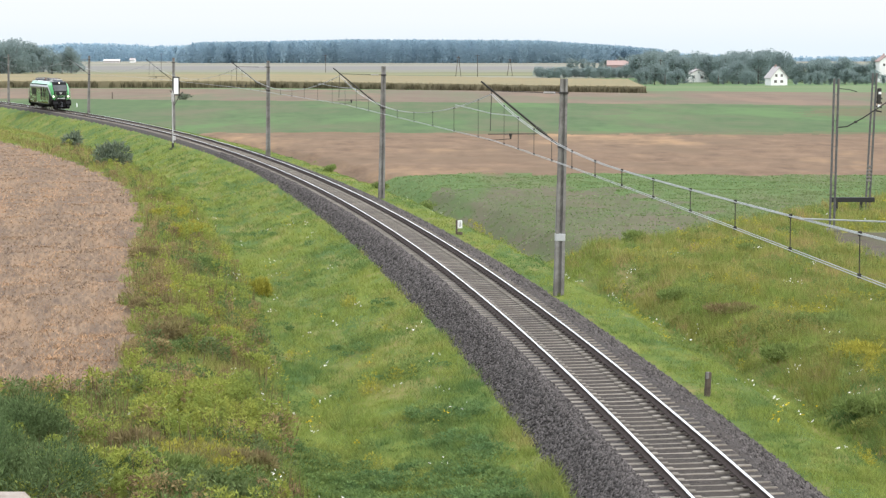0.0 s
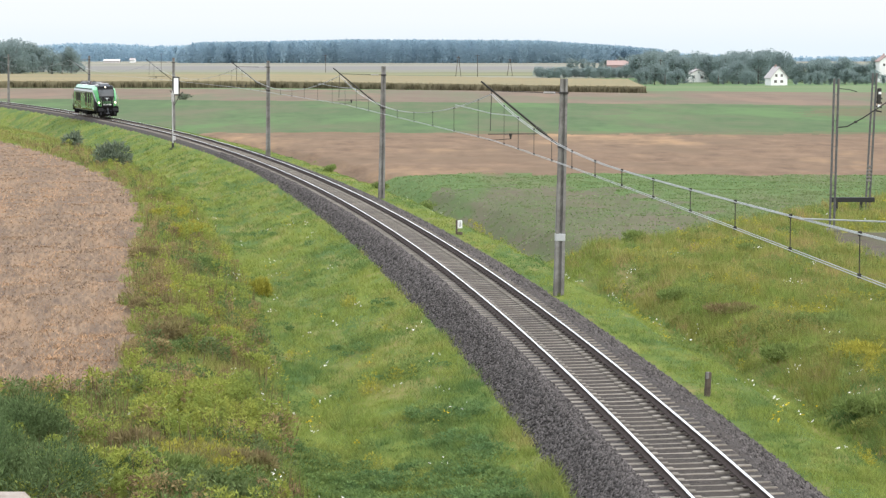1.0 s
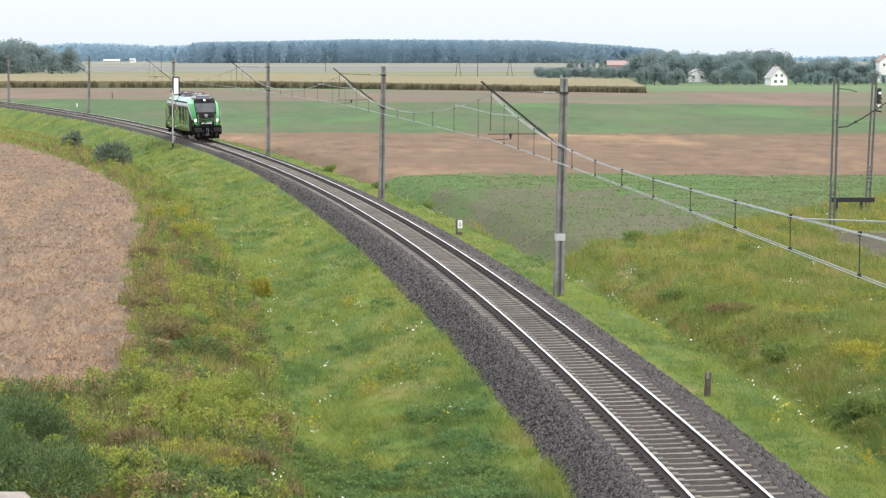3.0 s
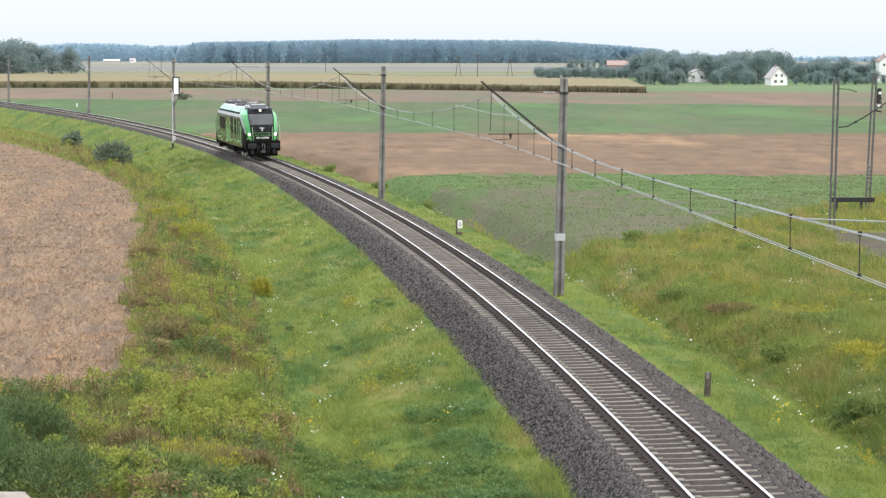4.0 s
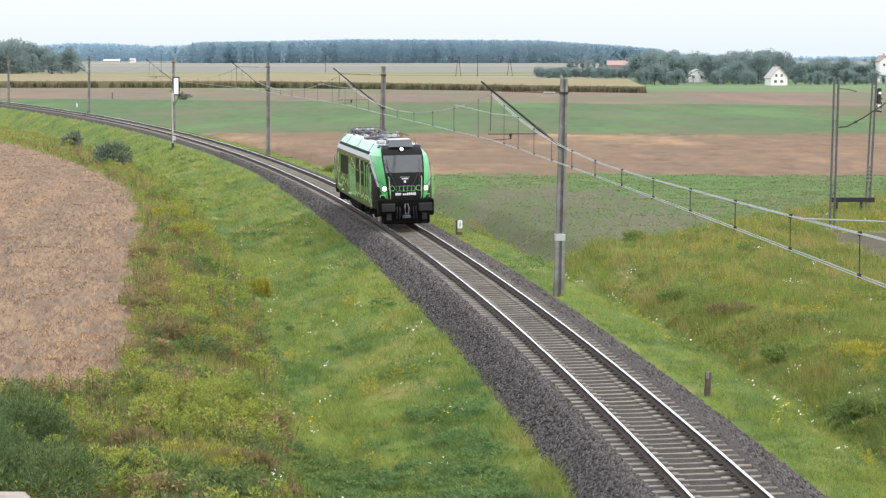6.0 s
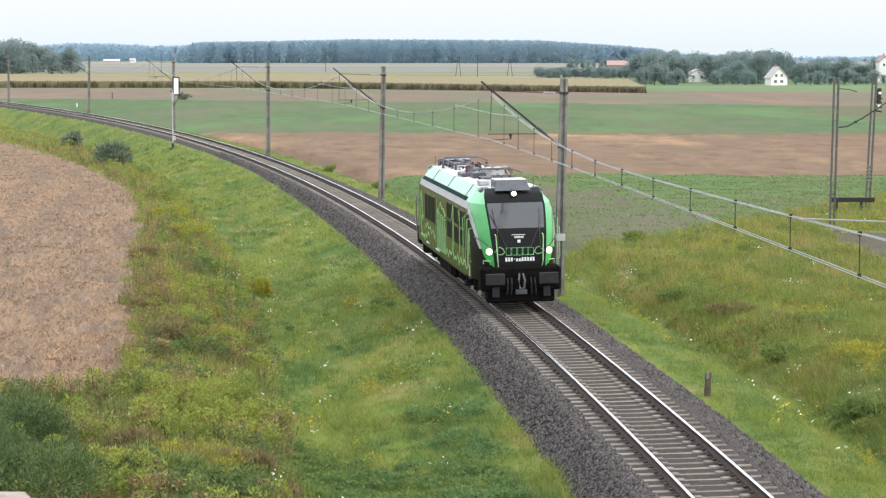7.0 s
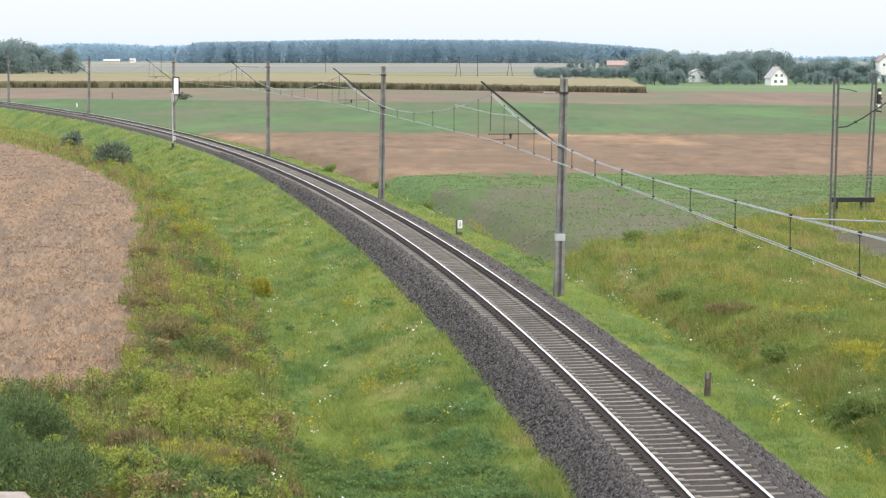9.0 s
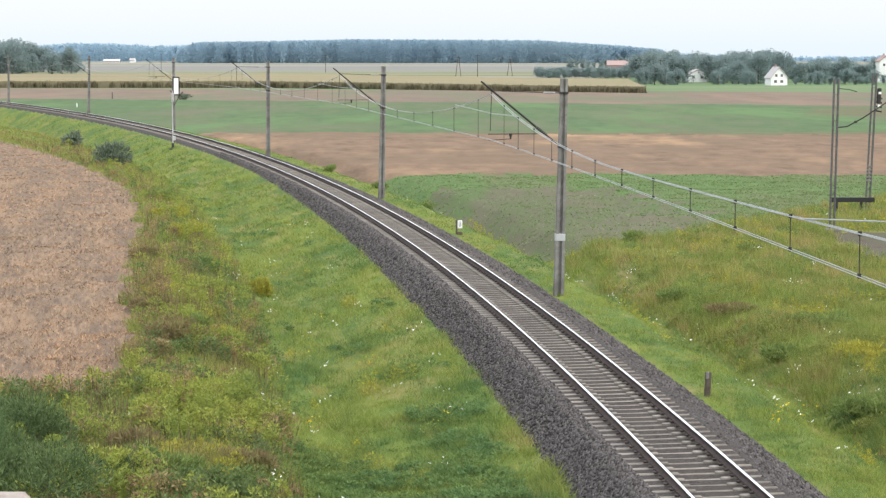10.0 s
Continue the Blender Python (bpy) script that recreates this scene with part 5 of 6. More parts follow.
def build_forest(name, label, mat, seed, cols, tops, d0, d1, n, w):
    """A far wood: crowns of many small leaf clumps one behind another, joined."""
    r = np.random.RandomState(seed)
    col = r.uniform(cols[0], cols[-1], n)
    d = r.uniform(d0, d1, n)
    x = (col - 784) / 3918.55 * d
    g = -6.4 - 0.02 * np.maximum(0.0, d - 2350)
    top = EYE_Z - (np.interp(col, cols, tops) + r.exponential(1.6, n) - 1.2 - 84.0) * d / 3918.55
    per = 130
    u = r.rand(n, per) ** 0.8
    rad = (w * r.uniform(0.7, 1.3, n))[:, None] * np.sqrt(np.clip(1 - u ** 2.2, 0.02, 1)) * np.sqrt(r.rand(n, per))
    a = r.uniform(0, 6.28, (n, per))
    p = np.stack([x[:, None] + rad * np.cos(a), d[:, None] + rad * np.sin(a), g[:, None] + u * (top - g)[:, None]], -1).reshape(-1, 3)
    size = 0.2 * w
    verts = np.stack([p + r.normal(size=p.shape) * size * 0.5, p + r.normal(size=p.shape) * size, p + r.normal(size=p.shape) * size], 1).reshape(-1, 3)
    faces = np.arange(len(verts)).reshape(-1, 3)
    me = tri_mesh(name, np.array(verts), np.array(faces), [M[mat]])
    tagged(new(name, me), label, "forest", kind="stuff")


build_forest("far_forest", "forest along the horizon, bluish haze put into its leaf colour", "far_forest", 7, [318, 345, 360, 500, 640, 800, 950, 1080, 1170], [92, 78, 77, 75, 72, 73, 74, 82, 90], 2080, 2280, 2600, 4.2)
build_forest("far_ridge", "wooded ridge far off, pale blue haze put into its colour", "far_ridge", 8, [60, 130, 200, 280, 330, 420], [84, 79, 80, 84, 83, 86], 3300, 3600, 420, 9.0)
build_forest("far_ridge", "wooded hills behind the village, pale blue haze put into their colour", "far_ridge", 9, [1130, 1250, 1380, 1450, 1520, 1620], [94, 100, 106, 103, 104, 100], 3000, 3400, 420, 9.0)


# ---- standing maize ----
def build_maize():
    r = np.random.RandomState(4)
    n = 200

    def front(x):
        return np.interp(x, [-260, -60, 0, 35, 66], [762, 754, 692, 648, 612])

    xs = np.linspace(-260, 57, 260)
    rows = np.linspace(0, 1, 30)
    V = []
    for a in rows:
        for x in xs:
            y = front(x) + a * 300
            xx = x * (1 + a * 0.35)
            V.append((xx, y + r.uniform(-0.6, 0.6), (2.25 - 0.5 * np.clip((x + 60) / 95, 0, 1)) + r.uniform(-0.12, 0.12)))
    V = np.array(V)
    V[:, 2] += height(V[:, 0], V[:, 1])
    na = len(xs)
    i, j = np.meshgrid(np.arange(len(rows) - 1), np.arange(na - 1), indexing="ij")
    F = np.stack([i * na + j, i * na + j + 1, (i + 1) * na + j + 1, (i + 1) * na + j], -1).reshape(-1, 4)
    nv = len(V)
    low = V[:na].copy()
    low[:, 2] -= 2.6
    side = np.array([[i * na + na - 1 for i in range(len(rows))]]).ravel()
    slow = V[side].copy()
    slow[:, 2] -= 2.6
    F2 = np.stack([np.arange(na - 1) + nv, np.arange(na - 1) + nv + 1, np.arange(na - 1) + 1, np.arange(na - 1)], -1)
    o = nv + na
    m = len(rows)
    F3 = np.stack([np.arange(m - 1) + o, np.arange(m - 1) + o + 1, side[1:], side[:-1]], -1)
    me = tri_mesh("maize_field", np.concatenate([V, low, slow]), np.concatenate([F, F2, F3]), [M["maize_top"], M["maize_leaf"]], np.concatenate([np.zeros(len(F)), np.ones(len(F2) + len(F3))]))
    tagged(new("maize_field", me), "standing ripe maize with a dark leafy edge", "crop field", kind="stuff")
    x = r.uniform(-255, 57, 12000)
    y = front(x) + r.uniform(-0.5, 3, len(x))
    p = np.stack([x, y, height(x, y)], -1)
    h = r.uniform(1.7, 2.55, len(x)) * (1 - 0.22 * np.clip((x + 60) / 95, 0, 1))
    a = r.uniform(0, 6.28, len(x))
    d = np.stack([np.cos(a), np.sin(a), 0 * a], -1) * 0.35
    up = np.stack([0 * a, 0 * a, h], -1)
    v = np.stack([p - d, p + d, p + up + r.normal(size=p.shape) * 0.2], 1).reshape(-1, 3)
    me = tri_mesh("maize_plants", v, np.arange(len(v)).reshape(-1, 3), [M["maize_leaf"]])
    tagged(new("maize_plants", me), "dark maize plants at the field's edge", "maize", kind="stuff")


build_maize()


# ---- bushes, grass, stubble, stones ----
def build_bush(x, y, w, h, n, leaf, mat, label, seed, droop=0.0):
    r = np.random.RandomState(seed)
    m = 16
    ang, rr = r.uniform(0, 6.28, m), np.sqrt(r.rand(m)) * w * 0.42
    c = np.stack([rr * np.cos(ang), rr * np.sin(ang), r.uniform(0.25, 0.72, m) * h * (1 - 0.5 * (rr / (w * 0.5)) ** 2)], -1)
    rad = np.stack([r.uniform(0.16, 0.27, m) * w, r.uniform(0.16, 0.27, m) * w, r.uniform(0.2, 0.3, m) * h], -1)
    k = r.randint(0, m, n)
    d = r.normal(size=(n, 3))
    d /= np.linalg.norm(d, axis=1)[:, None]
    p = c[k] + d * rad[k] * (0.45 + 0.65 * r.rand(n) ** 0.5)[:, None]
    p[:, 2] = np.maximum(p[:, 2], 0.02)
    dirs = d + r.normal(size=(n, 3)) * 0.6 + np.array([0, 0, 0.7])
    dirs /= np.linalg.norm(dirs, axis=1)[:, None]
    side = np.cross(dirs, r.normal(size=(n, 3)))
    side /= np.linalg.norm(side, axis=1)[:, None] + 1e-6
    ln = leaf * r.uniform(0.6, 1.5, n)[:, None]
    v = np.stack([p - side * ln * 0.14, p + side * ln * 0.14, p + dirs * ln], 1).reshape(-1, 3)
    t = thing("bush", label, "bush", pose(x, y, ground_z(x, y)))
    bm = bmesh.new()
    for q in c:
        tube(bm, (q[0] * 0.15, q[1] * 0.15, -0.1), tuple(q), 0.02 * h, 0.006 * h, 5)
    part("stems", bm, M["bark"], t)
    part("foliage", tri_mesh("foliage", v, np.arange(len(v)).reshape(-1, 3), [M[mat]]), None, t)


def patch_of_weeds(col, d, w, h, mat, label, seed):
    x = (col - 784) / 3918.55 * d
    build_bush(x, d, w, h, 2600, 0.13, mat, label, seed)


def build_bushes():
    for i, (col, d, w, h, mat, label) in enumerate((
            (285, 69.5, 1.5, 1.15, "brown_leaf", "reddish brown dock weeds by the field"), (318, 70.5, 1.5, 1.2, "brown_leaf", "reddish brown dock weeds by the field"), (345, 71.5, 1.0, 1.0, "weed_leaf", "green leafy weeds by the field"),
            (268, 79.0, 1.6, 0.6, "brown_leaf", "reddish brown dock weeds by the field"), (300, 84.0, 1.8, 0.7, "gold_leaf", "yellow-green flowering weeds on the bank"), (372, 73.0, 1.4, 0.5, "gold_leaf", "yellow-green flowering weeds on the bank"),
            (455, 92.0, 0.9, 0.95, "gold_leaf", "yellow-green flowering weeds on the bank"), (330, 112.0, 2.2, 0.9, "gold_leaf", "yellow-green flowering weeds on the bank"), (300, 124.0, 2.0, 0.8, "gold_leaf", "yellow-green flowering weeds on the bank"), (262, 100.0, 1.6, 0.6, "brown_leaf", "reddish brown dock weeds by the field"),
            (350, 96.0, 2.0, 0.7, "weed_leaf", "green leafy weeds on the bank"), (400, 88.0, 1.6, 0.6, "weed_leaf", "green leafy weeds on the bank"), (280, 140.0, 2.4, 0.8, "weed_leaf", "green leafy weeds on the bank"),
            (330, 52.0, 1.4, 0.5, "weed_leaf", "green leafy weeds on the slope"), (230, 51.0, 1.4, 0.6, "brown_leaf", "reddish brown weeds on the slope"), (420, 50.0, 1.3, 0.5, "brown_leaf", "brown seeding weeds on the slope"), (300, 47.5, 1.5, 0.7, "weed_leaf", "green leafy weeds on the slope"), (480, 47.0, 1.3, 0.5, "weed_leaf", "green leafy weeds on the slope"), (200, 46.5, 1.3, 0.9, "leaf_near", "dark leafy weeds on the slope"),
            (1520, 66.5, 1.6, 0.6, "gold_leaf", "yellow-green weeds on the bank"), (1450, 74.0, 2.2, 0.35, "weed_leaf", "green leafy weeds on the ditch bank"), (1300, 80.0, 1.8, 0.3, "brown_leaf", "brownish weeds on the ditch bank"), (1200, 86.0, 1.6, 0.4, "weed_leaf", "green leafy weeds on the ditch bank"), (1390, 70.0, 1.5, 0.4, "weed_leaf", "green leafy weeds on the ditch bank"), (1540, 60.0, 1.5, 0.5, "weed_leaf", "green leafy weeds on the ditch bank"))):
        patch_of_weeds(col, d, w, h, mat, label, 120 + i)
    spots = ((-8.9, 43.5, 3.6, 2.3), (-10.8, 47.0, 4.6, 2.5), (-10.0, 50.5, 2.8, 1.7), (-11.4, 52.5, 3.2, 1.9))
    for i, (x, y, w, h) in enumerate(spots):
        build_bush(x, y, w, h, 20000, 0.095, "leaf_near", "dense dark green willow bush on the slope", 60 + i)
    build_bush(-59.0, 506.0, 3.0, 1.6, 500, 0.5, "leaf_grey", "small dark bush at a field edge", 72)
    build_bush(-27.3, 183.0, 2.9, 2.0, 1500, 0.4, "leaf_grey", "rounded grey-green bush in the verge", 70)
    build_bush(-37.0, 221.0, 2.0, 1.6, 900, 0.4, "leaf_grey", "small grey-green bush in the verge", 71)
    for i, (x, y, w, h) in enumerate(((9.2, 106.2, 0.9, 0.55), (13.1, 110.0, 1.0, 0.6), (-1.0, 134.5, 1.0, 0.8), (-8.4, 165.5, 1.0, 0.7), (-4.2, 146.0, 1.0, 0.7), (-18.6, 152.0, 1.2, 0.8), (-14.5, 66.5, 1.2, 0.9), (-9.0, 88.0, 1.1, 0.6), (14.0, 101.0, 1.1, 0.5))):
        build_bush(x, y, w, h * 0.75, 900, 0.16, "weed_leaf", "low green weed clump in the grass", 80 + i)


M["brown_leaf"] = material("brown_dock_leaves", (0.18, 0.135, 0.07), (0.25, 0.195, 0.095), 1.2, (0.20, 0.195, 0.075), 0.6, rough=0.7, bump=0, island=0.3, translucent=0.3)
M["gold_leaf"] = material("yellow_green_weed_leaves", (0.29, 0.29, 0.05), (0.38, 0.345, 0.065), 1.0, rough=0.6, bump=0, island=0.3, translucent=0.4)
M["weed_leaf"] = material("weed_leaves", (0.15, 0.205, 0.06), (0.22, 0.27, 0.085), 0.8, rough=0.6, bump=0, island=0.25, translucent=0.35)
M["leaf_near"] = material("bush_leaves", (0.07, 0.112, 0.042), (0.135, 0.18, 0.075), 0.8, rough=0.6, bump=0, island=0.4, translucent=0.25)
build_bushes()


def scatter(n, seed, r0, r1, power):
    """Places of the plan within the wedge before the bridge, denser near by."""
    r = np.random.RandomState(seed)
    a = np.radians(r.uniform(-12.4, 12.4, n))
    d = r0 * (r1 / r0) ** (r.rand(n) ** power)
    return d * np.sin(a), d * np.cos(a), r


def blades(name, label, category, mat, x, y, r, h, w, per, spread, lean=0.7):
    n = len(x)
    col = np.repeat(x, per) + r.normal(size=n * per) * np.repeat(spread, per)
    py = np.repeat(y, per) + r.normal(size=n * per) * np.repeat(spread, per)
    z = height(col, py) - 0.02
    hh = np.repeat(h, per) * r.uniform(0.55, 1.15, n * per)
    ww = np.repeat(w, per) * r.uniform(0.7, 1.3, n * per)
    a = r.uniform(0, 6.28, n * per)
    p = np.stack([col, py, z], -1)
    d = np.stack([np.cos(a), np.sin(a), 0 * a], -1)
    l = r.normal(size=(n * per, 2)) * lean
    tip = p + np.stack([l[:, 0] * hh, l[:, 1] * hh, hh], -1)
    v = np.stack([p - d * ww[:, None], p + d * ww[:, None], tip], 1).reshape(-1, 3)
    me = tri_mesh(name, v, np.arange(len(v)).reshape(-1, 3), [M[mat]])
    tagged(new(name, me), label, category, kind="stuff")


def clumps(name, label, mat, x, y, r):
    """Leafy weeds: small leaves spread over a low rounded volume."""
    n, per = len(x), 46
    w = r.uniform(0.12, 0.34, n)[:, None]
    h = r.uniform(0.18, 0.5, n)[:, None]
    u = r.rand(n, per)
    a = r.uniform(0, 6.28, (n, per))
    q = np.sqrt(r.rand(n, per)) * w * np.sqrt(np.clip(1.1 - u ** 2, 0.1, 1))
    base = height(x, y)[:, None]
    p = np.stack([x[:, None] + q * np.cos(a), y[:, None] + q * np.sin(a), base + 0.03 + u * h], -1).reshape(-1, 3)
    c = np.repeat(np.stack([x, y, base[:, 0]], -1), per, 0)
    out = p - c + r.normal(size=p.shape) * 0.15
    out /= np.linalg.norm(out, axis=1)[:, None] + 1e-6
    side = np.cross(out, r.normal(size=p.shape))
    side /= np.linalg.norm(side, axis=1)[:, None] + 1e-6
    ln = r.uniform(0.04, 0.1, (len(p), 1))
    v = np.stack([p - side * ln * 0.3, p + side * ln * 0.3, p + out * ln], 1).reshape(-1, 3)
    me = tri_mesh(name, v, np.arange(len(v)).reshape(-1, 3), [M[mat]])
    tagged(new(name, me), label, "weeds", kind="stuff")


def herbs(name, label, mat, x, y, r, wide, tall, leaf, per=150, up=0.8):
    """Bushy tall herbs that stand apart, each a rounded heap of leaves on a narrow foot."""
    n = len(x)
    w = (wide * r.uniform(0.55, 1.4, n))[:, None]
    h = (tall * r.uniform(0.6, 1.35, n))[:, None]
    u = r.rand(n, per) ** 0.75
    a = r.uniform(0, 6.28, (n, per))
    lump = 1 + 0.35 * np.sin(3 * a + r.uniform(0, 6.28, (n, 1))) * np.sin(5 * u + r.uniform(0, 6.28, (n, 1)))
    q = r.rand(n, per) ** 0.4 * w * np.sqrt(np.clip(u * 1.6, 0.15, 1) * np.clip(1.08 - u ** 2, 0.05, 1)) * lump
    base = height(x, y)[:, None]
    p = np.stack([x[:, None] + q * np.cos(a), y[:, None] + q * np.sin(a), base + 0.02 + u * h], -1).reshape(-1, 3)
    out = np.stack([np.cos(a), np.sin(a), 0 * a + up], -1).reshape(-1, 3) + r.normal(size=p.shape) * 0.5
    out /= np.linalg.norm(out, axis=1)[:, None] + 1e-6
    side = np.cross(out, r.normal(size=p.shape))
    side /= np.linalg.norm(side, axis=1)[:, None] + 1e-6
    ln = leaf * r.uniform(0.6, 1.5, (len(p), 1))
    v = np.stack([p - side * ln * 0.26, p + side * ln * 0.26, p + out * ln], 1).reshape(-1, 3)
    me = tri_mesh(name, v, np.arange(len(v)).reshape(-1, 3), [M[mat]])
    tagged(new(name, me), label, "weeds", kind="stuff")


def heads(label, mat, x, y, r):
    """Small flower heads among the blades."""
    x = np.repeat(x, 4) + r.normal(size=4 * len(x)) * 0.16
    y = np.repeat(y, 4) + r.normal(size=4 * len(y)) * 0.22
    p = np.stack([x, y, height(x, y) + r.uniform(0.22, 0.42, len(x))], -1)
    v = []
    for k in range(3):
        a = r.normal(size=(len(x), 3)) * 0.022
        b = r.normal(size=(len(x), 3)) * 0.022
        v.append(np.stack([p - a, p + a, p + b], 1))
    v = np.stack(v, 1).reshape(-1, 3)
    me = tri_mesh("flowers", v, np.arange(len(v)).reshape(-1, 3), [M[mat]])
    tagged(new("flowers", me), label, "flowers", kind="stuff")


def build_grass():
    x, y, r = scatter(190000, 21, 41, 330, 1.25)
    s, o = along(x, y)
    g = region(x, y)
    w1 = wave(x, y / 2.0, 2.0, 31)
    w2 = wave(x, y / 2.6, 3.6, 32)
    off = (o < -2.42 + 0.22 * wave(x, y, 1.2, 34)) | (o > 2.62 + 0.15 * wave(x, y, 1.2, 35))
    size = np.clip(y / 90, 0.8, 2.2)
    # lush short grass on the slopes by the track
    k = off & (g == 0) & (r.rand(len(x)) < 0.8)
    w0 = wave(x, y, 0.8, 33)
    h = (0.16 + 0.10 * np.clip(w1, -1, 1.5) + 0.08 * np.clip(w0, -0.8, 1.5)) * np.clip(np.where(o > 0, 0.75, 1.15), 0, 2)
    blades("verge_grass", "lush green grass on the embankment slopes", "grass", "grass", x[k], y[k], r, np.clip(h[k], 0.06, 0.5), 0.014 * size[k], 6, 0.12 * size[k])
    # tall mixed weeds on the outer banks
    k = off & (g == 1)
    h = 0.34 + 0.18 * np.clip(w2, -1, 1.3) + 0.12 * w1 + 0.2 * np.clip(w0, -0.7, 1.6)
    brown = k & (((o < -9) & (w2 + 0.8 * w0 > 0.6)) | ((o > 7.6) & (o < 9.2) & (w2 + 0.8 * w0 > 1.1)))
    dry = k & ~brown & (w2 + 0.5 * w1 + 0.5 * w0 + 0.5 * (o > 9.0) > 0.15)
    wet = k & ~dry & ~brown
    blades("brown_weeds", "reddish brown seed-bearing weeds by the field", "weeds", "brown_weed", x[brown], y[brown], r, np.clip(h[brown] * 0.9, 0.12, 0.7), 0.018 * size[brown], 6, 0.13 * size[brown], 0.55)
    blades("bank_weeds", "tall dry yellowish weeds on the bank", "weeds", "weed", x[dry], y[dry], r, np.clip(h[dry], 0.12, 0.8), 0.015 * size[dry], 6, 0.14 * size[dry], 0.35)
    blades("bank_grass", "rough green grass on the bank", "grass", "grass", x[wet], y[wet], r, np.clip(h[wet], 0.10, 0.6), 0.016 * size[wet], 6, 0.14 * size[wet])
    # tall single weeds that stand out
    xa, ya, r = scatter(17000, 51, 42, 200, 1.15)
    sa, oa = along(xa, ya)
    ga = region(xa, ya)
    grow = wave(xa, ya / 2.2, 4.5, 53) + 0.6 * wave(xa, ya, 1.5, 54)
    k = ((ga == 1) & (grow > np.where((oa < -7) & (ya < 66), -0.2, 0.15))) | ((ga == 0) & (np.abs(oa) > 4) & (grow > 1.0))
    xa, ya, oa = xa[k], ya[k], oa[k]
    pick = 0.5 + 0.12 * r.normal(size=len(xa)) + 0.45 * wave(xa, ya / 2.5, 7, 52)
    for name, label, m, sel in (("tall_weeds", "tall yellow-green weeds standing out", "gold_leaf", pick > 0.62), ("seed_weeds", "tall brown seed heads and stalks", "brown_weed", (pick < 0.3) & (oa < -9.3)), ("leafy_weeds", "leafy green weeds among the grass", "weed_leaf", ((pick >= 0.3) | (oa >= -9.3)) & (pick <= 0.62))):
        clumps(name, label, m, xa[sel], ya[sel], r)
    # bushy herbs in drifts: on the outer bank by the field, in the ditch, on the far bank
    xa, ya, r = scatter(26000, 71, 42, 230, 1.1)
    sa, oa = along(xa, ya)
    ga = region(xa, ya)
    drift = wave(xa, ya / 2.0, 5.0, 73) + 0.5 * wave(xa, ya / 1.6, 2.0, 74)
    kind = wave(xa, ya / 2.2, 6.0, 75) + 0.5 * wave(xa, ya / 1.5, 2.2, 76) + 0.35 * r.normal(size=len(xa))
    bank = (ga == 1) & (oa < -8.4)
    heap = bank & (drift > -0.15)
    slope = (ga == 0) & (oa < -3.2) & (drift > 0.75)
    east = (ga == 1) & (oa > 6.8) & (drift > 0.35)
    near_low = (sa < 14) & (oa < -3.6) & (ga < 2) & (drift > 0.1)
    pick = r.rand(len(xa))
    kind = np.where((oa < -11.7) & (sa > 24) & (r.rand(len(xa)) < 0.7), -0.1, kind)
    for name, label, m, sel, wd, tl, lf in (
            ("yellow_herbs", "tall yellow-green flowering herbs in drifts", "herb_yellow", heap & (kind > 0.2) & (pick < 0.6), 0.34, 0.72, 0.085),
            ("dark_herbs", "dark green leafy herbs in heaps", "herb_dark", heap & (kind < -0.3) & (pick < 0.5), 0.36, 0.55, 0.085),
            ("brown_herbs", "withered brown herbs by the field", "herb_brown", heap & (kind > -0.3) & (kind < 0.1) & (pick < 0.5), 0.30, 0.58, 0.075),
            ("nettles", "blue-green nettles low on the slope", "herb_blue", ((near_low | ((sa < 11) & (oa < -3.4) & (oa > -8) & (ga == 0))) & (pick < 0.6)) | (slope & (pick < 0.35)), 0.36, 0.2, 0.07),
            ("ditch_herbs", "olive green herbs on the ditch bank", "herb_olive", east & (pick < 0.3), 0.36, 0.24, 0.07)):
        herbs(name, label, m, xa[sel], ya[sel], r, wd, tl, lf, 130)
    # upright dead stalks
    sel = bank & (kind > -0.3) & (kind < 0.3) & (pick > 0.62)
    blades("dead_stalks", "upright dark brown dead stalks", "weeds", "stalk", xa[sel], ya[sel], r, r.uniform(0.5, 0.95, sel.sum()), np.full(sel.sum(), 0.02), 7, np.full(sel.sum(), 0.14), 0.12)
    # stubble
    k = (g == 2) & (r.rand(len(x)) < 0.9) & (np.abs((o / 0.62) % 1.0 - 0.5) < 0.26 + 0.18 * wave(x, y / 3, 3, 61))
    blades("stubble_straw", "short dry straw stubble", "stubble", "straw", x[k], y[k], r, np.full(k.sum(), 0.1), 0.022 * size[k], 4, 0.22 * size[k], 0.9)
    # young crop leaves
    x, y, r = scatter(60000, 23, 104, 170, 1.0)
    g = region(x, y)
    k = (g == 3) | ((g == 4) & (r.rand(len(x)) < 0.3))
    blades("crop_leaves", "rows of low young green crop", "crop", "crop_leaf", x[k], y[k], r, np.full(k.sum(), 0.09), np.full(k.sum(), 0.05), 3, np.full(k.sum(), 0.12), 0.8)
    # flower heads
    for mat, n, seed, label in (("flower", 110, 41, "scattered small white flowers in the grass"), ("flower_yellow", 60, 42, "scattered small yellow flowers in the grass")):
        x, y, r = scatter(n * 6, seed, 42, 150, 1.2)
        g = region(x, y)
        s, o = along(x, y)
        k = (np.abs(o) > 3) & (g < 2) & (wave(x, y, 5, seed) > 0.25)
        heads(label, mat, x[k], y[k], r)


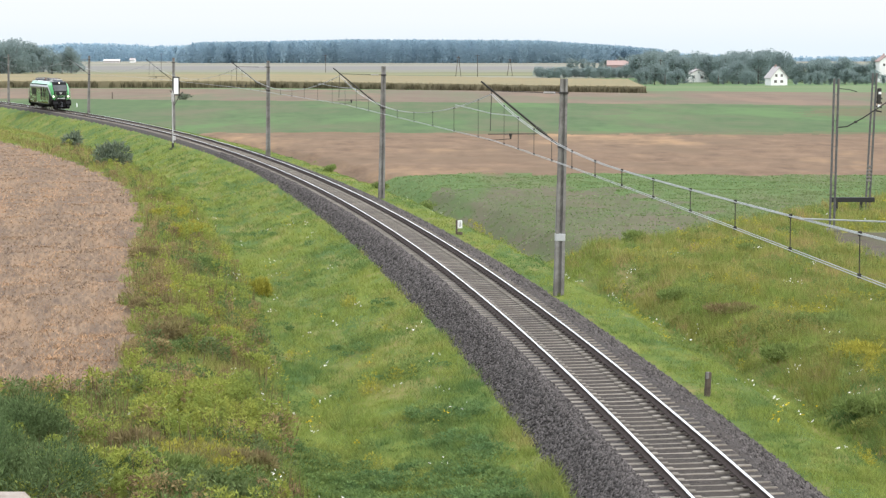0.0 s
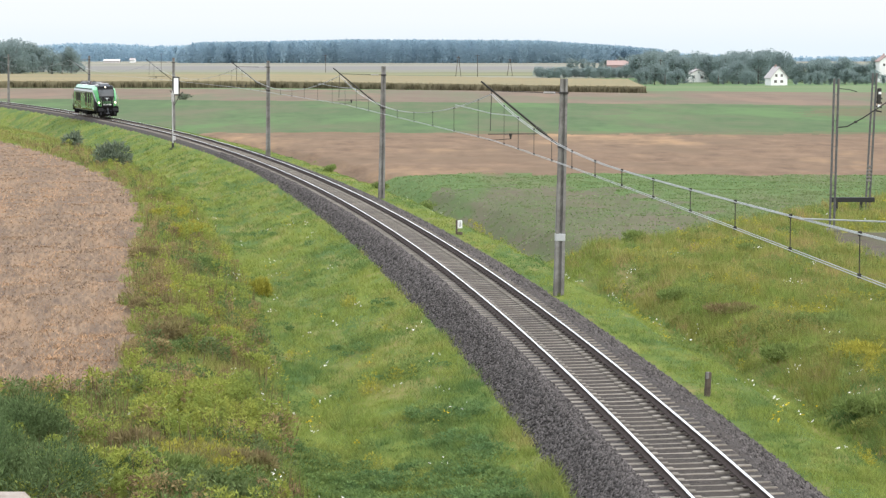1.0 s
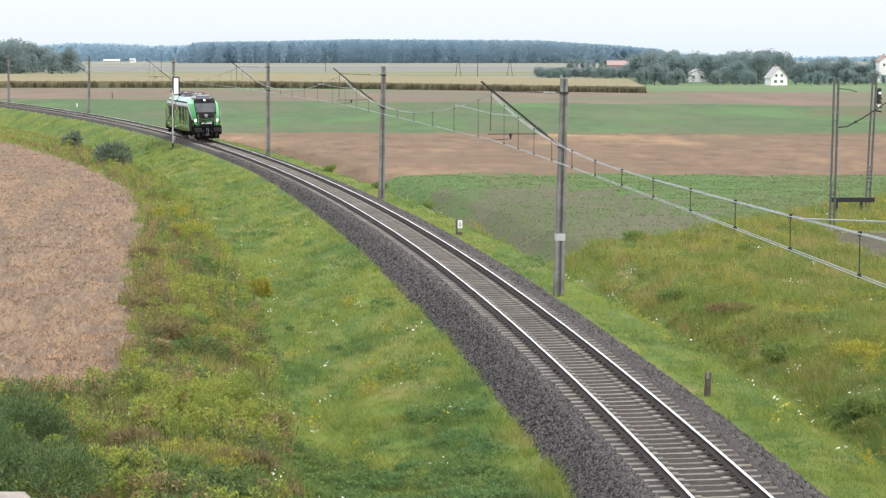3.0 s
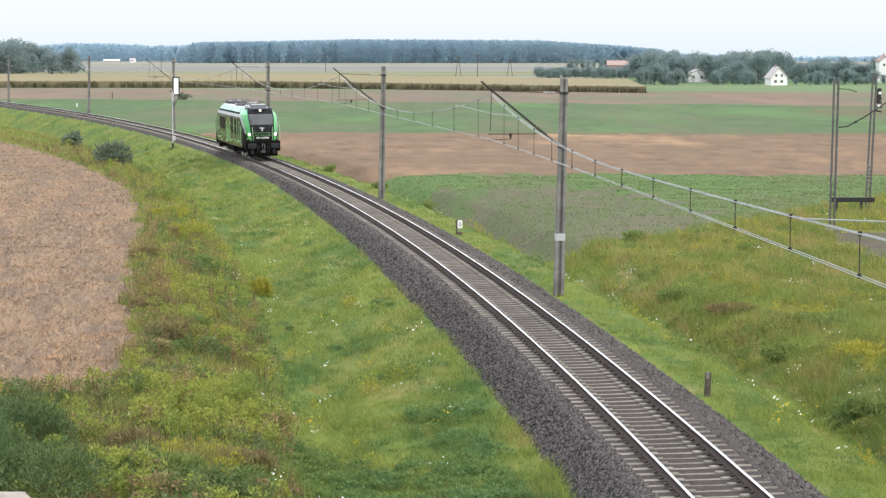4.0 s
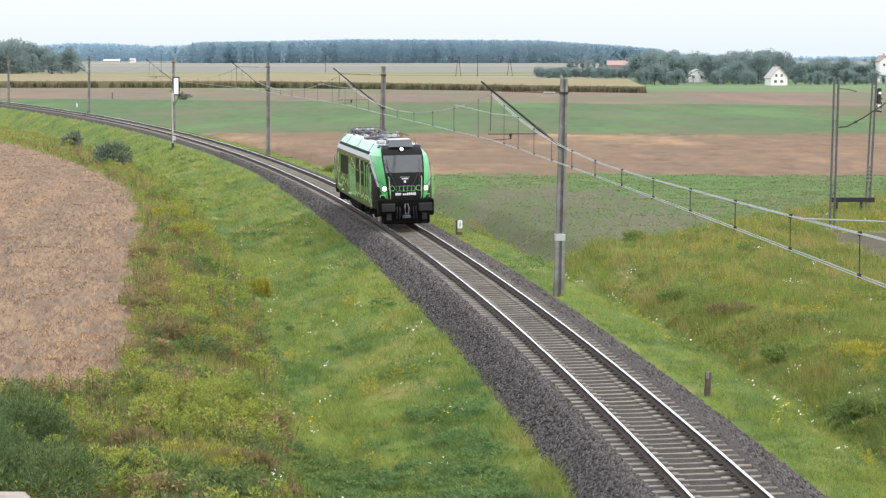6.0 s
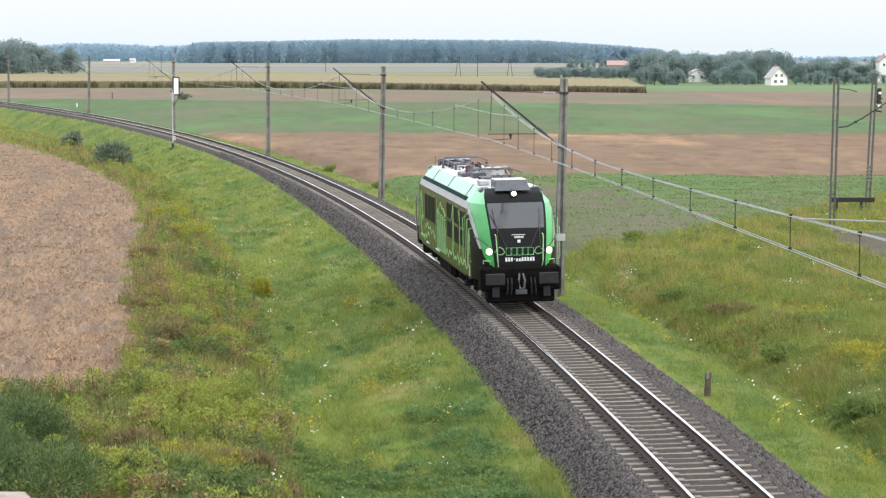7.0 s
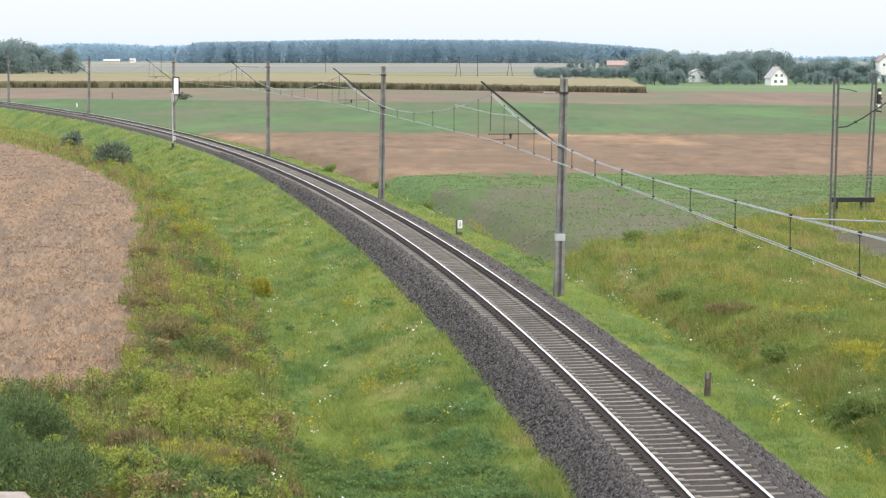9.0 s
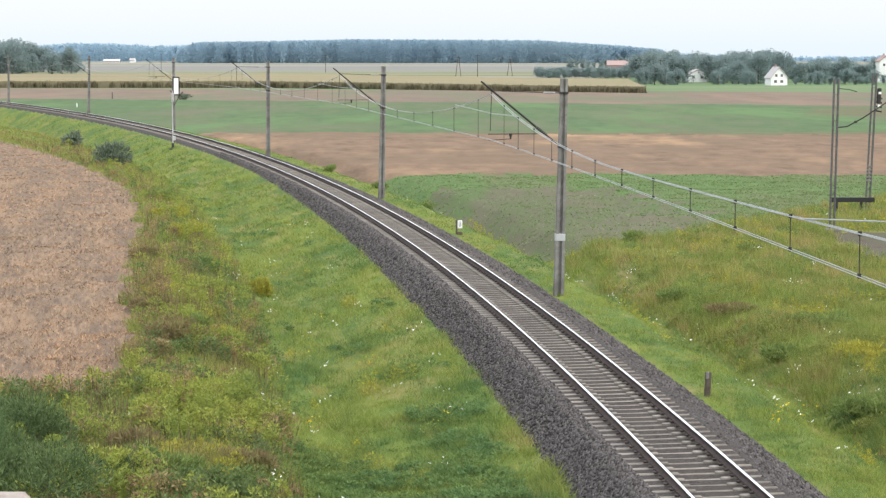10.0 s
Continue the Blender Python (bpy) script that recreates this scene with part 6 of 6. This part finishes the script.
M["crop_leaf"] = material("young_crop_leaves", (0.13, 0.20, 0.065), (0.165, 0.235, 0.08), 0.7, (0.17, 0.21, 0.085), 0.1, rough=0.55, bump=0, island=0.15, translucent=0.4)
M["herb_yellow"] = material("yellow_herb_leaves", (0.275, 0.31, 0.065), (0.34, 0.35, 0.08), 0.9, (0.20, 0.25, 0.06), 0.5, rough=0.6, bump=0, island=0.25, translucent=0.4)
M["herb_dark"] = material("dark_herb_leaves", (0.10, 0.16, 0.05), (0.15, 0.21, 0.07), 0.9, (0.15, 0.18, 0.075), 0.5, rough=0.6, bump=0, island=0.25, translucent=0.35)
M["herb_brown"] = material("withered_herb_leaves", (0.275, 0.21, 0.105), (0.33, 0.265, 0.12), 0.9, (0.215, 0.145, 0.085), 0.5, rough=0.7, bump=0, island=0.3, translucent=0.35)
M["herb_blue"] = material("nettle_leaves", (0.105, 0.18, 0.07), (0.145, 0.225, 0.085), 0.9, (0.17, 0.235, 0.07), 0.5, rough=0.6, bump=0, island=0.25, translucent=0.35)
M["herb_olive"] = material("olive_herb_leaves", (0.20, 0.23, 0.065), (0.27, 0.27, 0.085), 0.9, (0.17, 0.215, 0.06), 0.5, rough=0.6, bump=0, island=0.25, translucent=0.35)
M["stalk"] = material("dead_stalks", (0.12, 0.09, 0.05), (0.18, 0.135, 0.075), 3, rough=0.8, bump=0, island=0.3)
M["brown_weed"] = material("brown_weed_blades", (0.215, 0.19, 0.075), (0.29, 0.225, 0.105), 1.0, (0.21, 0.235, 0.065), 0.5, rough=0.7, bump=0, island=0.35, translucent=0.3)
build_grass()


def build_stones():
    """Loose ballast stones over the bed's shoulders and between the sleepers."""
    r = np.random.RandomState(9)
    n = 80000
    s = -2 + 150 * r.rand(n) ** 1.6
    o = np.where(r.rand(n) < 0.72, r.uniform(-2.6, -1.25, n), r.uniform(1.25, 2.65, n))
    bed_o = [-2.75, -2.55, -2.35, -1.62, -1.42, 1.42, 1.68, 2.4, 2.7]
    bed_z = [-1.1, -1.06, -0.92, -0.30, -0.235, -0.2, -0.25, -0.5, -0.64]
    keep = r.rand(n) < np.clip((2.75 - np.abs(o)) / 0.35, 0.1, 1)
    s, o = s[keep], o[keep]
    n = len(s)
    p = on_line(s, o, 0.0)
    p[:, 2] = np.interp(o, bed_o, bed_z) + 0.005
    unit = np.array([(1, 0, 0), (-1, 0, 0), (0, 1, 0), (0, -1, 0), (0, 0, 1), (0, 0, -0.6)], float)
    size = r.uniform(0.028, 0.062, n) * (1 + 0.5 * (s > 40))
    v = unit[None] * size[:, None, None] * r.uniform(0.6, 1.4, (n, 6, 1))
    a = r.uniform(0, 6.28, n)
    ca, sa = np.cos(a)[:, None], np.sin(a)[:, None]
    v = np.stack([v[..., 0] * ca - v[..., 1] * sa, v[..., 0] * sa + v[..., 1] * ca, v[..., 2]], -1)
    v = (v + p[:, None]).reshape(-1, 3)
    f = np.array([(0, 2, 4), (2, 1, 4), (1, 3, 4), (3, 0, 4), (2, 0, 5), (1, 2, 5), (3, 1, 5), (0, 3, 5)])
    f = (f[None] + 6 * np.arange(n)[:, None, None]).reshape(-1, 3)
    tagged(new("ballast_stones", tri_mesh("ballast_stones", v, f, [M["stone"]])), "loose dark angular ballast stones", "ballast", kind="stuff")


build_stones()


motions()
